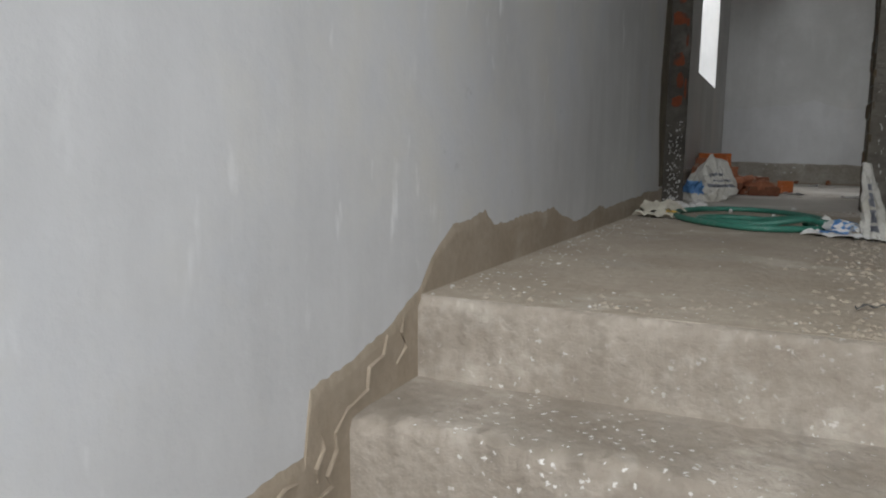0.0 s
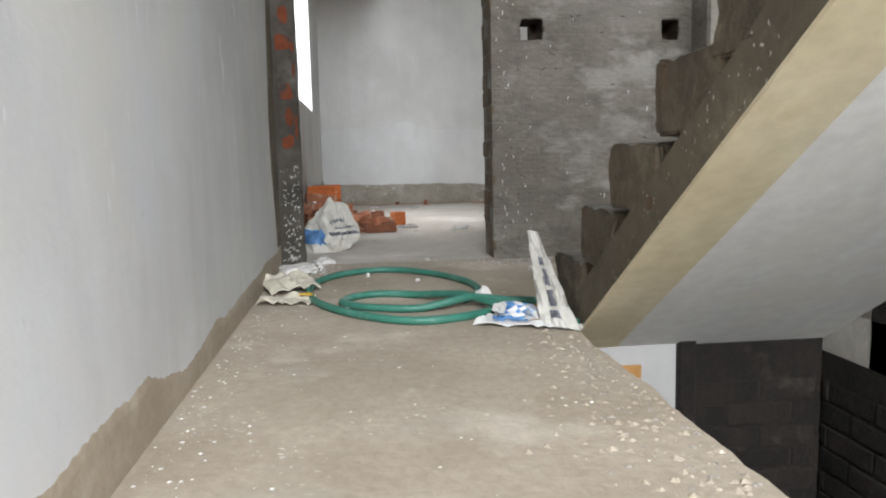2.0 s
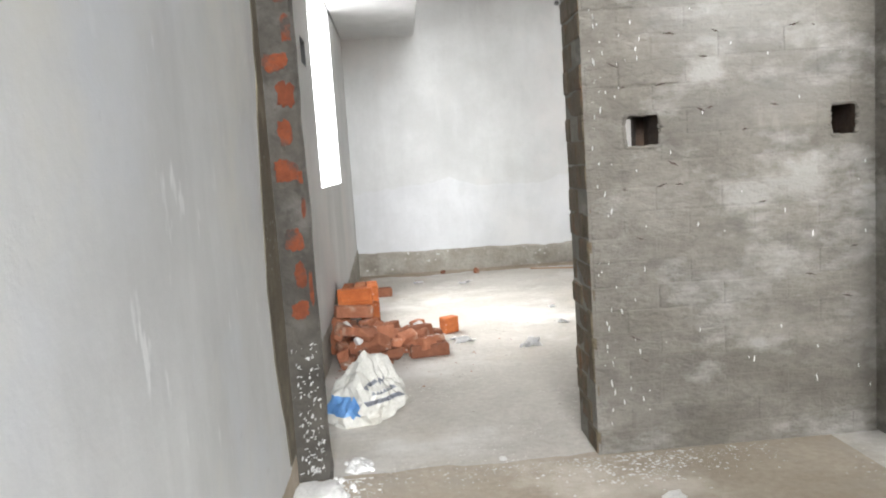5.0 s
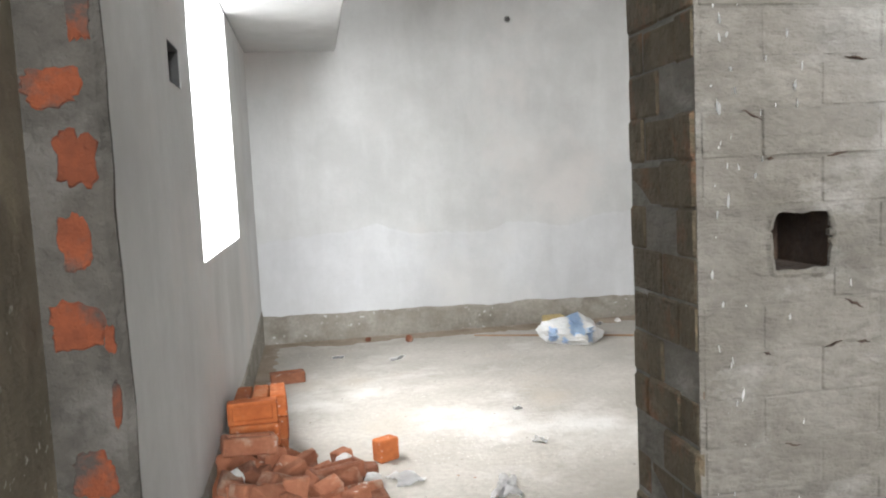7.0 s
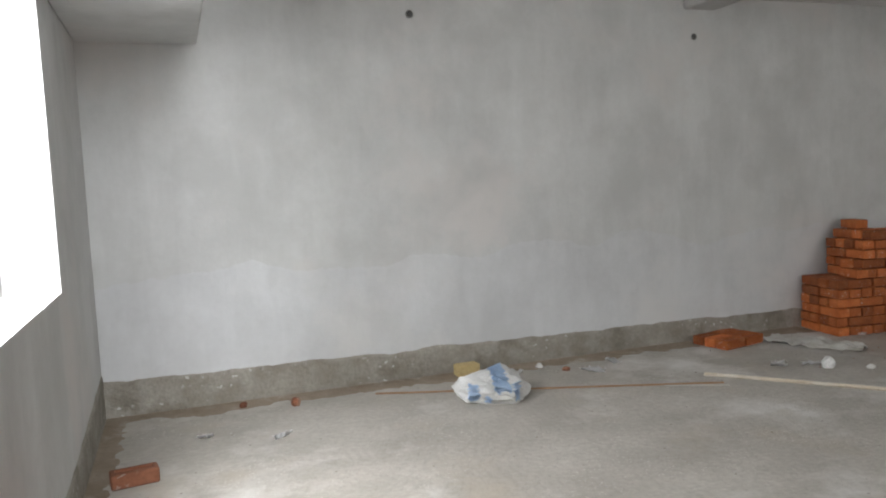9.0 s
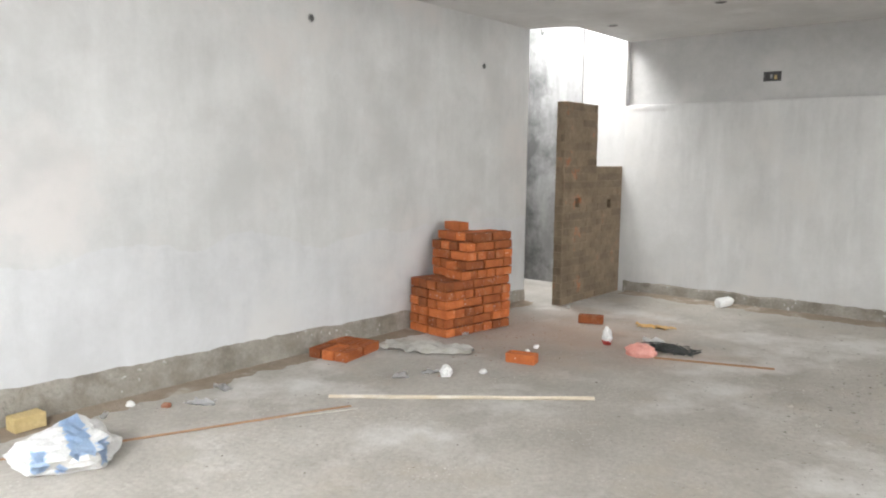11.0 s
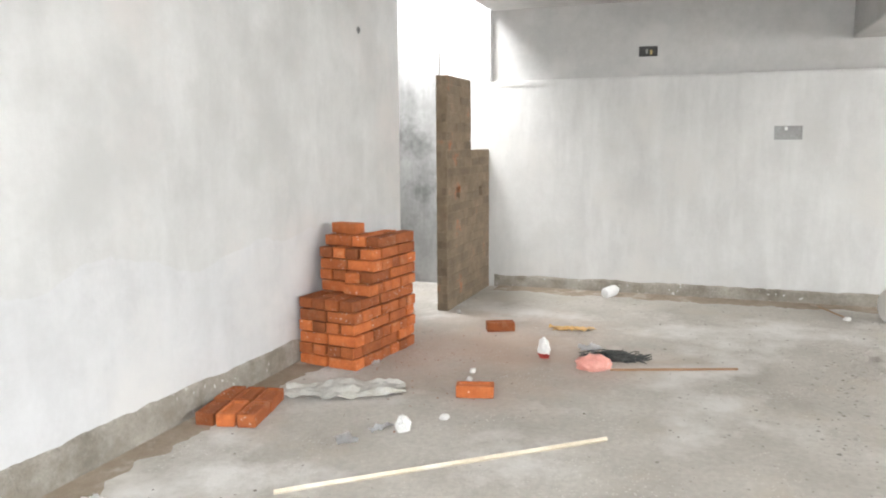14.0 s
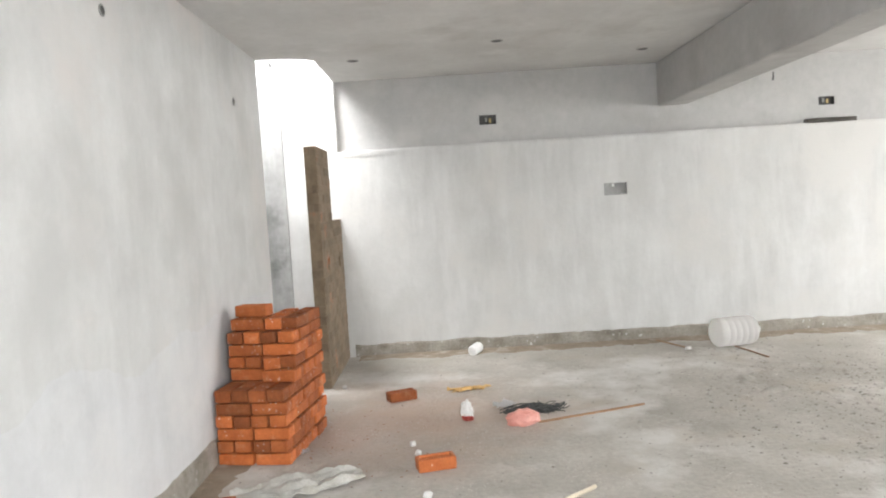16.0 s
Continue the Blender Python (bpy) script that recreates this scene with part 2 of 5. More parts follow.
M_DUSTBRICK = surface("dusty_clay_brick", (0.235, 0.082, 0.04), (0.40, 0.165, 0.092), 9, 0.92, 0.8, 50, vary=0.5, spots=(0.60, 0.53, 0.47), spot_size=18, spot_at=0.62, stain=(0.42, 0.285, 0.21), stain_scale=7.0, stain_at=0.55)
# Brick taken down to near black, standing in for the unlit well
M_SHADEDBRICK = surface("shade_darkened_brickwork", (0.007, 0.006, 0.005), (0.025, 0.018, 0.014), 7, 0.95, 1.0, 40, vary=0.35, stain=(0.045, 0.038, 0.03), stain_scale=6.0, stain_at=0.6)
M_PANELBRICK = surface("brown_mortar_smeared_brick", (0.155, 0.115, 0.074), (0.255, 0.198, 0.138), 5, 0.95, 0.8, 30, stain=(0.34, 0.125, 0.055), stain_scale=5.0, stain_at=0.6, vary=0.15, placed=True)
M_HOSE = surface("green_rubber_hose", (0.025, 0.14, 0.10), (0.05, 0.215, 0.16), 7, 0.5, 0.1, 40, stain=(0.12, 0.24, 0.195), stain_scale=9.0, stain_at=0.56)
M_SACK = surface("white_woven_sack", (0.60, 0.60, 0.59), (0.78, 0.78, 0.77), 6, 0.6, 0.3, 90, stain=(0.52, 0.49, 0.44), stain_scale=3.0, stain_at=0.6)
M_BLUE = surface("blue_sack_print", (0.12, 0.33, 0.68), (0.25, 0.48, 0.80), 9, 0.6, 0.2, 90)
M_PALEBLUE = surface("pale_blue_print", (0.36, 0.52, 0.74), (0.55, 0.67, 0.82), 9, 0.6, 0.2, 90)
M_YELLOWPRINT = surface("yellow_print", (0.72, 0.42, 0.03), (0.80, 0.55, 0.08), 9, 0.6, 0.2, 90)
M_REDPRINT = surface("dark_red_print", (0.35, 0.05, 0.03), (0.48, 0.09, 0.05), 9, 0.6, 0.2, 90)
M_GREYINK = surface("grey_printed_bars", (0.20, 0.21, 0.25), (0.33, 0.34, 0.38), 9, 0.6, 0.2, 90)
M_PAPER = surface("dusty_cream_paper", (0.50, 0.47, 0.38), (0.66, 0.63, 0.54), 6, 0.85, 0.3, 60, stain=(0.40, 0.37, 0.30), stain_scale=4)
M_OLDSACK = surface("cement_dusted_sack", (0.46, 0.45, 0.41), (0.62, 0.61, 0.57), 5, 0.8, 0.4, 70, stain=(0.38, 0.36, 0.30), stain_scale=4.0)
M_CHALK = surface("white_plaster_lumps", (0.62, 0.61, 0.59), (0.78, 0.77, 0.75), 9, 0.95, 0.8, 60, vary=0.08)
M_WOOD = surface("pale_raw_timber", (0.58, 0.50, 0.38), (0.74, 0.67, 0.54), 5, 0.75, 0.3, 60, stain=(0.70, 0.66, 0.58), stain_scale=3.0)
M_BROWNWOOD = surface("brown_bamboo", (0.30, 0.17, 0.09), (0.42, 0.26, 0.15), 8, 0.8, 0.3, 60)
M_TEAK = surface("varnished_orange_timber", (0.35, 0.17, 0.05), (0.50, 0.27, 0.09), 4, 0.5, 0.2, 40, stretch=(6, 6, 0.8))
M_DARK = surface("dark_metal_box", (0.05, 0.05, 0.05), (0.11, 0.11, 0.105), 8, 0.7, 0.2, 40)
M_GREYBOX = surface("galvanised_box", (0.26, 0.26, 0.25), (0.40, 0.40, 0.39), 8, 0.5, 0.2, 40, metal=0.4)
M_BLACKNET = surface("black_plastic_net", (0.03, 0.032, 0.032), (0.09, 0.095, 0.09), 14, 0.6, 0.4, 70, stain=(0.19, 0.19, 0.18), stain_scale=16.0, stain_at=0.6)
M_PINK = surface("pink_plastic_film", (0.70, 0.29, 0.24), (0.80, 0.42, 0.36), 9, 0.45, 0.3, 50)
M_AMBER = surface("amber_plastic_film", (0.62, 0.36, 0.12), (0.74, 0.50, 0.22), 9, 0.45, 0.3, 50)
M_WHITEPLASTIC = surface("white_plastic", (0.72, 0.72, 0.70), (0.82, 0.82, 0.81), 9, 0.45, 0.1, 50)
M_RED = surface("red_plastic", (0.55, 0.06, 0.05), (0.66, 0.12, 0.09), 9, 0.5, 0.1, 50)
M_YELLOWBLOCK = surface("ochre_fibre_block", (0.50, 0.38, 0.17), (0.62, 0.49, 0.26), 9, 0.9, 0.5, 50)
M_DRYCEMENT = surface("dust_covered_cement", (0.235, 0.222, 0.192), (0.37, 0.352, 0.318), 6, 0.95, 0.9, 40, stain=(0.45, 0.437, 0.41), stain_scale=5.0, stain_at=0.56)
M_GRIT = surface("grit", (0.20, 0.18, 0.16), (0.42, 0.39, 0.35), 60, 0.95, 0.3, 90)
M_DIRT = surface("brown_swept_dirt", (0.255, 0.20, 0.145), (0.40, 0.335, 0.265), 5, 0.96, 0.8, 40, stain=(0.44, 0.395, 0.33), stain_scale=4.0, stain_at=0.54, placed=True)
M_DEBRIS = surface("dark_floor_debris", (0.07, 0.055, 0.042), (0.20, 0.165, 0.13), 60, 0.95, 0.3, 90)
M_EARTH = surface("pale_outside_earth", (0.40, 0.37, 0.32), (0.55, 0.52, 0.47), 0.3, 0.95, 0.3, 8)
M_FACADE = surface("slate_blue_neighbour_wall", (0.13, 0.15, 0.20), (0.22, 0.245, 0.31), 0.8, 0.9, 0.1, 10)


def clear_plastic(name, low, high, through_light):
    m = bpy.data.materials.new(name)
    m.use_nodes = True
    n, l = m.node_tree.nodes, m.node_tree.links
    b = n["Principled BSDF"]
    t = n.new("ShaderNodeTexNoise")
    t.inputs["Scale"].default_value = 14
    r = n.new("ShaderNodeValToRGB")
    r.color_ramp.elements[0].color, r.color_ramp.elements[1].color = (low, low, low, 1), (high, high, high, 1)
    l.new(t.outputs["Fac"], r.inputs["Fac"])
    l.new(r.outputs["Color"], b.inputs["Base Color"])
    b.inputs["Roughness"].default_value, b.inputs["Transmission Weight"].default_value, b.inputs["IOR"].default_value = 0.28, through_light, 1.12
    return m


M_JUG = clear_plastic("frosted_clear_plastic", 0.92, 0.98, 0.72)
M_FILM = clear_plastic("dirty_clear_film", 0.68, 0.9, 0.7)


# ---- mesh helpers ----
def mesh_of(name, bm, material):
    me = bpy.data.meshes.new(name)
    bmesh.ops.recalc_face_normals(bm, faces=bm.faces)
    bm.to_mesh(me)
    bm.free()
    me.materials.append(material)
    return me


def thing(name, label, category, group="", at=(0, 0, 0), turn=0.0, kind=""):
    ob = new(name)
    ob.empty_display_size = 0.05
    ob.matrix_basis = pose(*at, 0, 0, turn)
    return tagged(ob, label, category, group, kind)


def part(name, bm, material, parent, label=""):
    ob = new(name, mesh_of(name, bm, material))
    ob.parent = parent
    if label:
        tagged(ob, label)
    return ob


def solo(name, bm, material, label, category, group="", kind="", m=None):
    ob = new(name, mesh_of(name, bm, material))
    if m is not None:
        ob.matrix_basis = m
    return tagged(ob, label, category, group, kind)


def smooth(ob):
    for p in ob.data.polygons:
        p.use_smooth = True
    ob.data.set_sharp_from_angle(angle=radians(48))
    return ob


def box(bm, x0, x1, y0, y1, z0, z1):
    v = [bm.verts.new((x, y, z)) for z in (z0, z1) for x, y in ((x0, y0), (x1, y0), (x1, y1), (x0, y1))]
    for f in ((3, 2, 1, 0), (4, 5, 6, 7), (0, 1, 5, 4), (1, 2, 6, 5), (2, 3, 7, 6), (3, 0, 4, 7)):
        bm.faces.new([v[i] for i in f])
    return v


def box_bm(*dims, bevel=0.0, segments=1):
    bm = bmesh.new()
    box(bm, *dims)
    if bevel:
        bmesh.ops.bevel(bm, geom=bm.edges[:], offset=bevel, segments=segments, affect="EDGES")
    return bm


def cut_wall(axis, w0, w1, u0, u1, v0, v1, holes):
    """A wall across axis from w0 to w1, over u and z, with openings (u0, u1, z0, z1) that go through it."""
    us = sorted({u0, u1, *[h for a in holes for h in a[:2]]})
    vs = sorted({v0, v1, *[h for a in holes for h in a[2:]]})
    bm = bmesh.new()

    def solid(i, j):
        if not (0 <= i < len(us) - 1 and 0 <= j < len(vs) - 1):
            return False
        u, v = (us[i] + us[i + 1]) / 2, (vs[j] + vs[j + 1]) / 2
        return not any(a < u < b and c < v < d for a, b, c, d in holes)

    cache = {}

    def vert(u, v, w):
        key = (u, v, w)
        if key not in cache:
            cache[key] = bm.verts.new((w, u, v) if axis == "x" else (u, w, v))
        return cache[key]

    for i in range(len(us) - 1):
        for j in range(len(vs) - 1):
            if not solid(i, j):
                continue
            a, b, c, d = us[i], us[i + 1], vs[j], vs[j + 1]
            for w in (w0, w1):
                bm.faces.new([vert(*p, w) for p in ((a, c), (b, c), (b, d), (a, d))])
            for ok, p, q in ((solid(i - 1, j), (a, c), (a, d)), (solid(i + 1, j), (b, c), (b, d)), (solid(i, j - 1), (a, c), (b, c)), (solid(i, j + 1), (a, d), (b, d))):
                if not ok:
                    bm.faces.new([vert(*p, w0), vert(*q, w0), vert(*q, w1), vert(*p, w1)])
    return bm


def wobble(u, seed, size=1.0):
    return size * (noise.noise((u * 3.1, seed, 0)) * 0.6 + noise.noise((u * 11.0, seed + 5, 0)) * 0.3 + noise.noise((u * 37.0, seed + 9, 0)) * 0.15)


def strip(along, u0, u1, face, depth, low, high, step=0.03):
    """A thin ragged layer on a wall: along 'y' lies on x = face, along 'x' on y = face; low and high give its edges."""
    bm = bmesh.new()
    n = max(2, int((u1 - u0) / step))
    prev = None
    for i in range(n + 1):
        u = u0 + (u1 - u0) * i / n
        lo, hi = low(u), high(u)
        pts = []
        for z, w in ((lo, face), (lo, face + depth), (hi - 0.02, face + depth), (hi, face + depth * 0.15), (hi, face)):
            pts.append(bm.verts.new((w, u, z) if along == "y" else (u, w, z)))
        if prev:
            for a in range(4):
                bm.faces.new((prev[a], prev[a + 1], pts[a + 1], pts[a]))
        prev = pts
    return bm


def tube(points, radius, sides=8, closed=False):
    bm = bmesh.new()
    rings = []
    pts = [Vector(p) for p in points]
    for i, p in enumerate(pts):
        d = (pts[min(i + 1, len(pts) - 1)] - pts[max(i - 1, 0)]).normalized()
        side = d.cross(Vector((0, 0, 1)))
        side = side.normalized() if side.length > 1e-4 else Vector((1, 0, 0))
        up = side.cross(d)
        r = radius(i / (len(pts) - 1)) if callable(radius) else radius
        rings.append([bm.verts.new(p + r * (math.cos(2 * math.pi * k / sides) * side + math.sin(2 * math.pi * k / sides) * up)) for k in range(sides)])
    for a, b in zip(rings, rings[1:]):
        for k in range(sides):
            bm.faces.new((a[k], a[(k + 1) % sides], b[(k + 1) % sides], b[k]))
    bm.faces.new(rings[0][::-1])
    bm.faces.new(rings[-1])
    return bm


def lathe(profile, sides=20):
    """A round body about z from (radius, height) pairs."""
    bm = bmesh.new()
    rings = [[bm.verts.new((r * math.cos(2 * math.pi * k / sides), r * math.sin(2 * math.pi * k / sides), z)) for k in range(sides)] for r, z in profile]
    for a, b in zip(rings, rings[1:]):
        for k in range(sides):
            bm.faces.new((a[k], a[(k + 1) % sides], b[(k + 1) % sides], b[k]))
    bm.faces.new(rings[0][::-1])
    bm.faces.new(rings[-1])
    return bm


def crumpled(sx, sy, sz, seed, rough=0.35, level=4, sharp=2.2):
    """A crumpled bag: folded ridges all round, lying flat on its base."""
    bm = bmesh.new()
    bmesh.ops.create_icosphere(bm, subdivisions=level, radius=1.0)
    for v in bm.verts:
        p = v.co.copy()
        f = 1 - rough * 0.5
        for k, amp in ((1.3, 1.0), (2.7, 0.6), (5.5, 0.3)):
            f += rough * amp * (abs(noise.noise(p * k * sharp / 2 + Vector((seed, seed * 1.7, 0)))) * 1.6 - 0.3)
        q = p * f
        v.co = (q.x * sx, q.y * sy, max(-0.55, q.z) * sz + 0.55 * sz)
    return bm


def folded(sx, sy, sz, seed, planes=16, crease=0.07, peak=0.0, level=4):
    """A slack bag with flat panels and creases between them, resting on its base."""
    q = random.Random(seed)
    cuts = []
    for i in range(planes):
        z = -0.9 + 1.8 * (i + 0.5) / planes
        a = i * 2.4 + q.uniform(-0.5, 0.5)
        r = math.sqrt(1 - z * z)
        cuts.append((Vector((r * math.cos(a), r * math.sin(a), z)), q.uniform(0.62, 0.95)))
    bm = bmesh.new()
    bmesh.ops.create_icosphere(bm, subdivisions=level, radius=1.0)
    for v in bm.verts:
        p = v.co.normalized()
        f = min([d / p.dot(n) for n, d in cuts if p.dot(n) > 0.05] + [1.25])
        f *= 1 + crease * (noise.noise(p * 2.6 + Vector((seed, 0, 0))) + 0.7 * abs(noise.noise(p * 6.0 + Vector((0, seed, 0)))) + 0.4 * noise.noise(p * 13))
        c = p * f
        z = max(-0.5, c.z)
        k = 1 - peak * max(0.0, z)
        v.co = (c.x * sx * k, c.y * sy * k, (z + 0.5) * sz)
    return bm


def sheet(corner, u, v, nu, nv, lift, seed, thick=0.002, shape=None):
    """A thin folded sheet spanned by u and v from a corner, with folds of height lift."""
    bm = bmesh.new()
    c, u, v = Vector(corner), Vector(u), Vector(v)
    nrm = u.cross(v).normalized()
    grid = []
    for side in (0, 1):
        g = []
        for i in range(nu + 1):
            row = []
            for j in range(nv + 1):
                a, b = i / nu, j / nv
                if shape:
                    a, b = shape(a, b)
                h = lift * (abs(noise.noise((a * 3 + seed, b * 3, seed))) + 0.5 * abs(noise.noise((a * 8, b * 8 + seed, 1))) + 0.2 * noise.noise((a * 19, b * 19, seed)))
                row.append(bm.verts.new(c + a * u + b * v + nrm * (h + side * thick)))
            g.append(row)
        grid.append(g)
    for g in grid:
        for i in range(nu):
            for j in range(nv):
                bm.faces.new((g[i][j], g[i + 1][j], g[i + 1][j + 1], g[i][j + 1]))
    lo, hi = grid
    for i in range(nu):
        for j in (0, nv):
            bm.faces.new((lo[i][j], lo[i + 1][j], hi[i + 1][j], hi[i][j]))
    for j in range(nv):
        for i in (0, nu):
            bm.faces.new((lo[i][j], lo[i][j + 1], hi[i][j + 1], hi[i][j]))
    return bm


def patch_of(bm, inside, lift=0.002):
    """The faces of a body whose middle lies inside a region, lifted off it as a printed area."""
    out = bmesh.new()
    made = {}
    bm.normal_update()
    for f in bm.faces:
        if inside(f.calc_center_median()):
            vs = []
            for v in f.verts:
                if v not in made:
                    made[v] = out.verts.new(v.co + v.normal * lift)
                vs.append(made[v])
            out.faces.new(vs)
    bmesh.ops.solidify(out, geom=out.faces[:], thickness=0.0008)
    return out


# ---- the shell ----
XA, XL, YB, XC, YP, CEIL = -0.426, -0.465, 9.555, 8.21, 4.572, 2.78
STEP_RISE, STEP_TREAD, NOSE = 0.17, 0.28, 1.252
WELL_X, BRICK_X = 0.605, 1.50

# floor slab: room, passage and landing in one sheet, open at the stair well
def slab(outline):
    bm = bmesh.new()
    top = bm.faces.new([bm.verts.new((x, y, 0)) for x, y in outline])
    low = bmesh.ops.extrude_face_region(bm, geom=[top])
    for v in [g for g in low["geom"] if isinstance(g, bmesh.types.BMVert)]:
        v.co.z = -0.15
    return bm


ragged = [(XA + (BRICK_X - XA) * i / 40, 4.60 + 0.06 * wobble(i * 0.08, 41)) for i in range(41)]
fl = slab([(BRICK_X, 0.3), (XC + 0.2, 0.3), (XC + 0.2, 10.75), (6.93, 10.75), (6.93, YB), (XL - 0.05, YB), (XL - 0.05, ragged[0][1])] + ragged)
solo("floor_landing", slab([(XA, NOSE + 0.02), (WELL_X, NOSE + 0.02)] + [(WELL_X + 0.022 * wobble(0.05 * i, 61), 1.32 + 0.03 * i) for i in range(61)] + [(WELL_X, 3.16), (BRICK_X, 3.16)] + ragged[::-1]), M_LANDING, "tan worn concrete floor of the landing", "floor", kind="structure")
solo("floor", fl, M_FLOOR, "bare dusty concrete floor with grit and pale stains", "floor", kind="structure")

# stair wall, doorway stub and room walls
stair_wall = solo("wall_west_stair", cut_wall("x", XA - 0.2, XA, -3.0, YP, -3.0, 5.5, []), M_STAIRWALL, "smooth grey-white plastered stair wall", "wall", kind="structure")
wall_left = solo("wall_west_room", cut_wall("x", XL - 0.23, XL, YP + 0.052, YB + 0.2, -0.15, 3.15, [(6.59, 8.17, 0.98, 2.336), (6.105, 6.34, 1.655, 1.80)]), M_PLASTER, "white cement-plastered wall with a bare window opening", "wall", kind="structure")
solo("wall_north", cut_wall("y", YB, YB + 0.2, XL, 6.93, -0.15, 3.15, []), M_PLASTER, "streaky white cement-plastered long wall", "wall", kind="structure")
LEDGE = 2.08
solo("wall_east_lower", cut_wall("x", XC, XC + 0.3, 0.3, 9.1, -0.15, LEDGE, [(6.22, 6.453, 1.485, 1.608)]), M_EASTPLASTER, "white cement-plastered wall up to a ledge", "wall", kind="structure")
solo("wall_ledge", strip("y", 0.31, 9.05, XC, -0.007, lambda u: LEDGE - 0.05 + 0.012 * wobble(u, 17), lambda u: LEDGE + 0.004 + 0.003 * wobble(u, 18)), M_EASTPLASTER, "rounded white plaster lip along the wall ledge", "ledge", kind="structure")
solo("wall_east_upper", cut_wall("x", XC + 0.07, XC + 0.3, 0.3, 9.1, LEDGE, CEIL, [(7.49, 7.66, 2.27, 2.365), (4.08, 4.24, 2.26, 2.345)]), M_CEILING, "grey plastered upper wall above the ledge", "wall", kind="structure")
solo("wall_south", cut_wall("y", 0.1, 0.3, BRICK_X, XC + 0.3, -0.15, CEIL, [(2.4, 7.7, 0.35, 2.5)]), M_PLASTER, "plain plastered wall with a wide opening", "wall", kind="structure")
solo("wall_stair_end", cut_wall("y", -3.2, -3.0, XA - 0.2, BRICK_X + 0.2, -3.0, 5.5, [(-0.35, 1.25, 2.15, 4.45)]), M_STAIRWALL, "plain plastered end wall of the stair", "wall", kind="structure")
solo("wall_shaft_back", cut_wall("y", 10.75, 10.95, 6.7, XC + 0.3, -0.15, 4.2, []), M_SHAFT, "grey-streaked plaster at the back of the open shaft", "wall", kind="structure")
solo("wall_shaft_east", cut_wall("x", XC, XC + 0.3, 9.1, 10.75, -0.15, 4.2, []), M_PLASTER, "white plaster of the open shaft", "wall", kind="structure")
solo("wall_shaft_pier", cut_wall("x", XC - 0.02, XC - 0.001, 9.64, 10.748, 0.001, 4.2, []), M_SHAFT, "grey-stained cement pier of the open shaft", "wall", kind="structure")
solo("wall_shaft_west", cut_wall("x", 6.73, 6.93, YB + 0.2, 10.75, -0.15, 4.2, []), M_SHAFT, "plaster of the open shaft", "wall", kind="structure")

# ceiling slab with a broken corner over the shaft
WEST_X, WEST_Z = 4.25, 3.15
cl = bmesh.new()
edge = [(WEST_X, 3.2), (XC + 0.3, 3.2), (XC + 0.3, 9.08)]
for i in range(17):
    a = i / 16
    x = XC - (XC - 7.12) * a
    edge.append((x, 9.10 + 0.03 * wobble(x * 3, 4)))
for i in range(1, 9):
    a = math.pi / 2 * i / 8
    edge.append((7.12 - 0.21 * math.sin(a), 9.10 + (YB + 0.2 - 9.10) * (1 - math.cos(a)) + 0.02 * wobble(i * 0.7, 8)))
edge.append((WEST_X, YB + 0.2))
f = cl.faces.new([cl.verts.new((x, y, CEIL)) for x, y in edge])
up = bmesh.ops.extrude_face_region(cl, geom=[f])
for v in [g for g in up["geom"] if isinstance(g, bmesh.types.BMVert)]:
    v.co.z = CEIL + 0.16
solo("ceiling", cl, M_SLAB, "grey-white plastered ceiling slab with a broken corner", "ceiling", kind="structure")
solo("ceiling_west", box_bm(XL - 0.2, 3.95, 3.2, YB + 0.2, WEST_Z, WEST_Z + 0.16), M_SLAB, "grey-white plastered ceiling slab of the west bay", "ceiling", kind="structure")
solo("beam_north_south", box_bm(3.95, 4.25, 3.2, YB, 2.68, WEST_Z + 0.16, bevel=0.012), M_CEILING, "plastered concrete ceiling beam", "beam", kind="structure")
solo("ceiling_south", box_bm(BRICK_X, XC + 0.3, 0.1, 3.2, CEIL, CEIL + 0.16), M_SLAB, "grey-white plastered ceiling slab", "ceiling", kind="structure")
solo("ceiling_stair", box_bm(XA - 0.2, BRICK_X + 0.2, -3.2, 3.4, 5.5, 5.65), M_CEILING, "plain ceiling over the stair", "ceiling", kind="structure")
solo("wall_stair_upper", box_bm(XA, BRICK_X + 0.2, 3.2, 3.4, WEST_Z + 0.162, 5.5), M_STAIRWALL, "plain plaster above the slab edge", "wall", kind="structure")
solo("beam_east_west", box_bm(4.25, XC + 0.07, 5.56, 5.86, 2.35, CEIL, bevel=0.012), M_CEILING, "plastered concrete ceiling beam", "beam", kind="structure")
solo("beam_over_window", box_bm(XL, 0.245, 5.9, YB, 2.335, 3.15, bevel=0.012), M_PLASTER, "white plastered projecting beam over the window", "beam", kind="structure")


# ragged cement bands where walls meet floors and stairs
def along(points):
    def f(u):
        for (a, p), (b, q) in zip(points, points[1:]):
            if a <= u <= b:
                return p + (q - p) * (u - a) / (b - a)
        return points[0][1] if u < points[0][0] else points[-1][1]
    return f


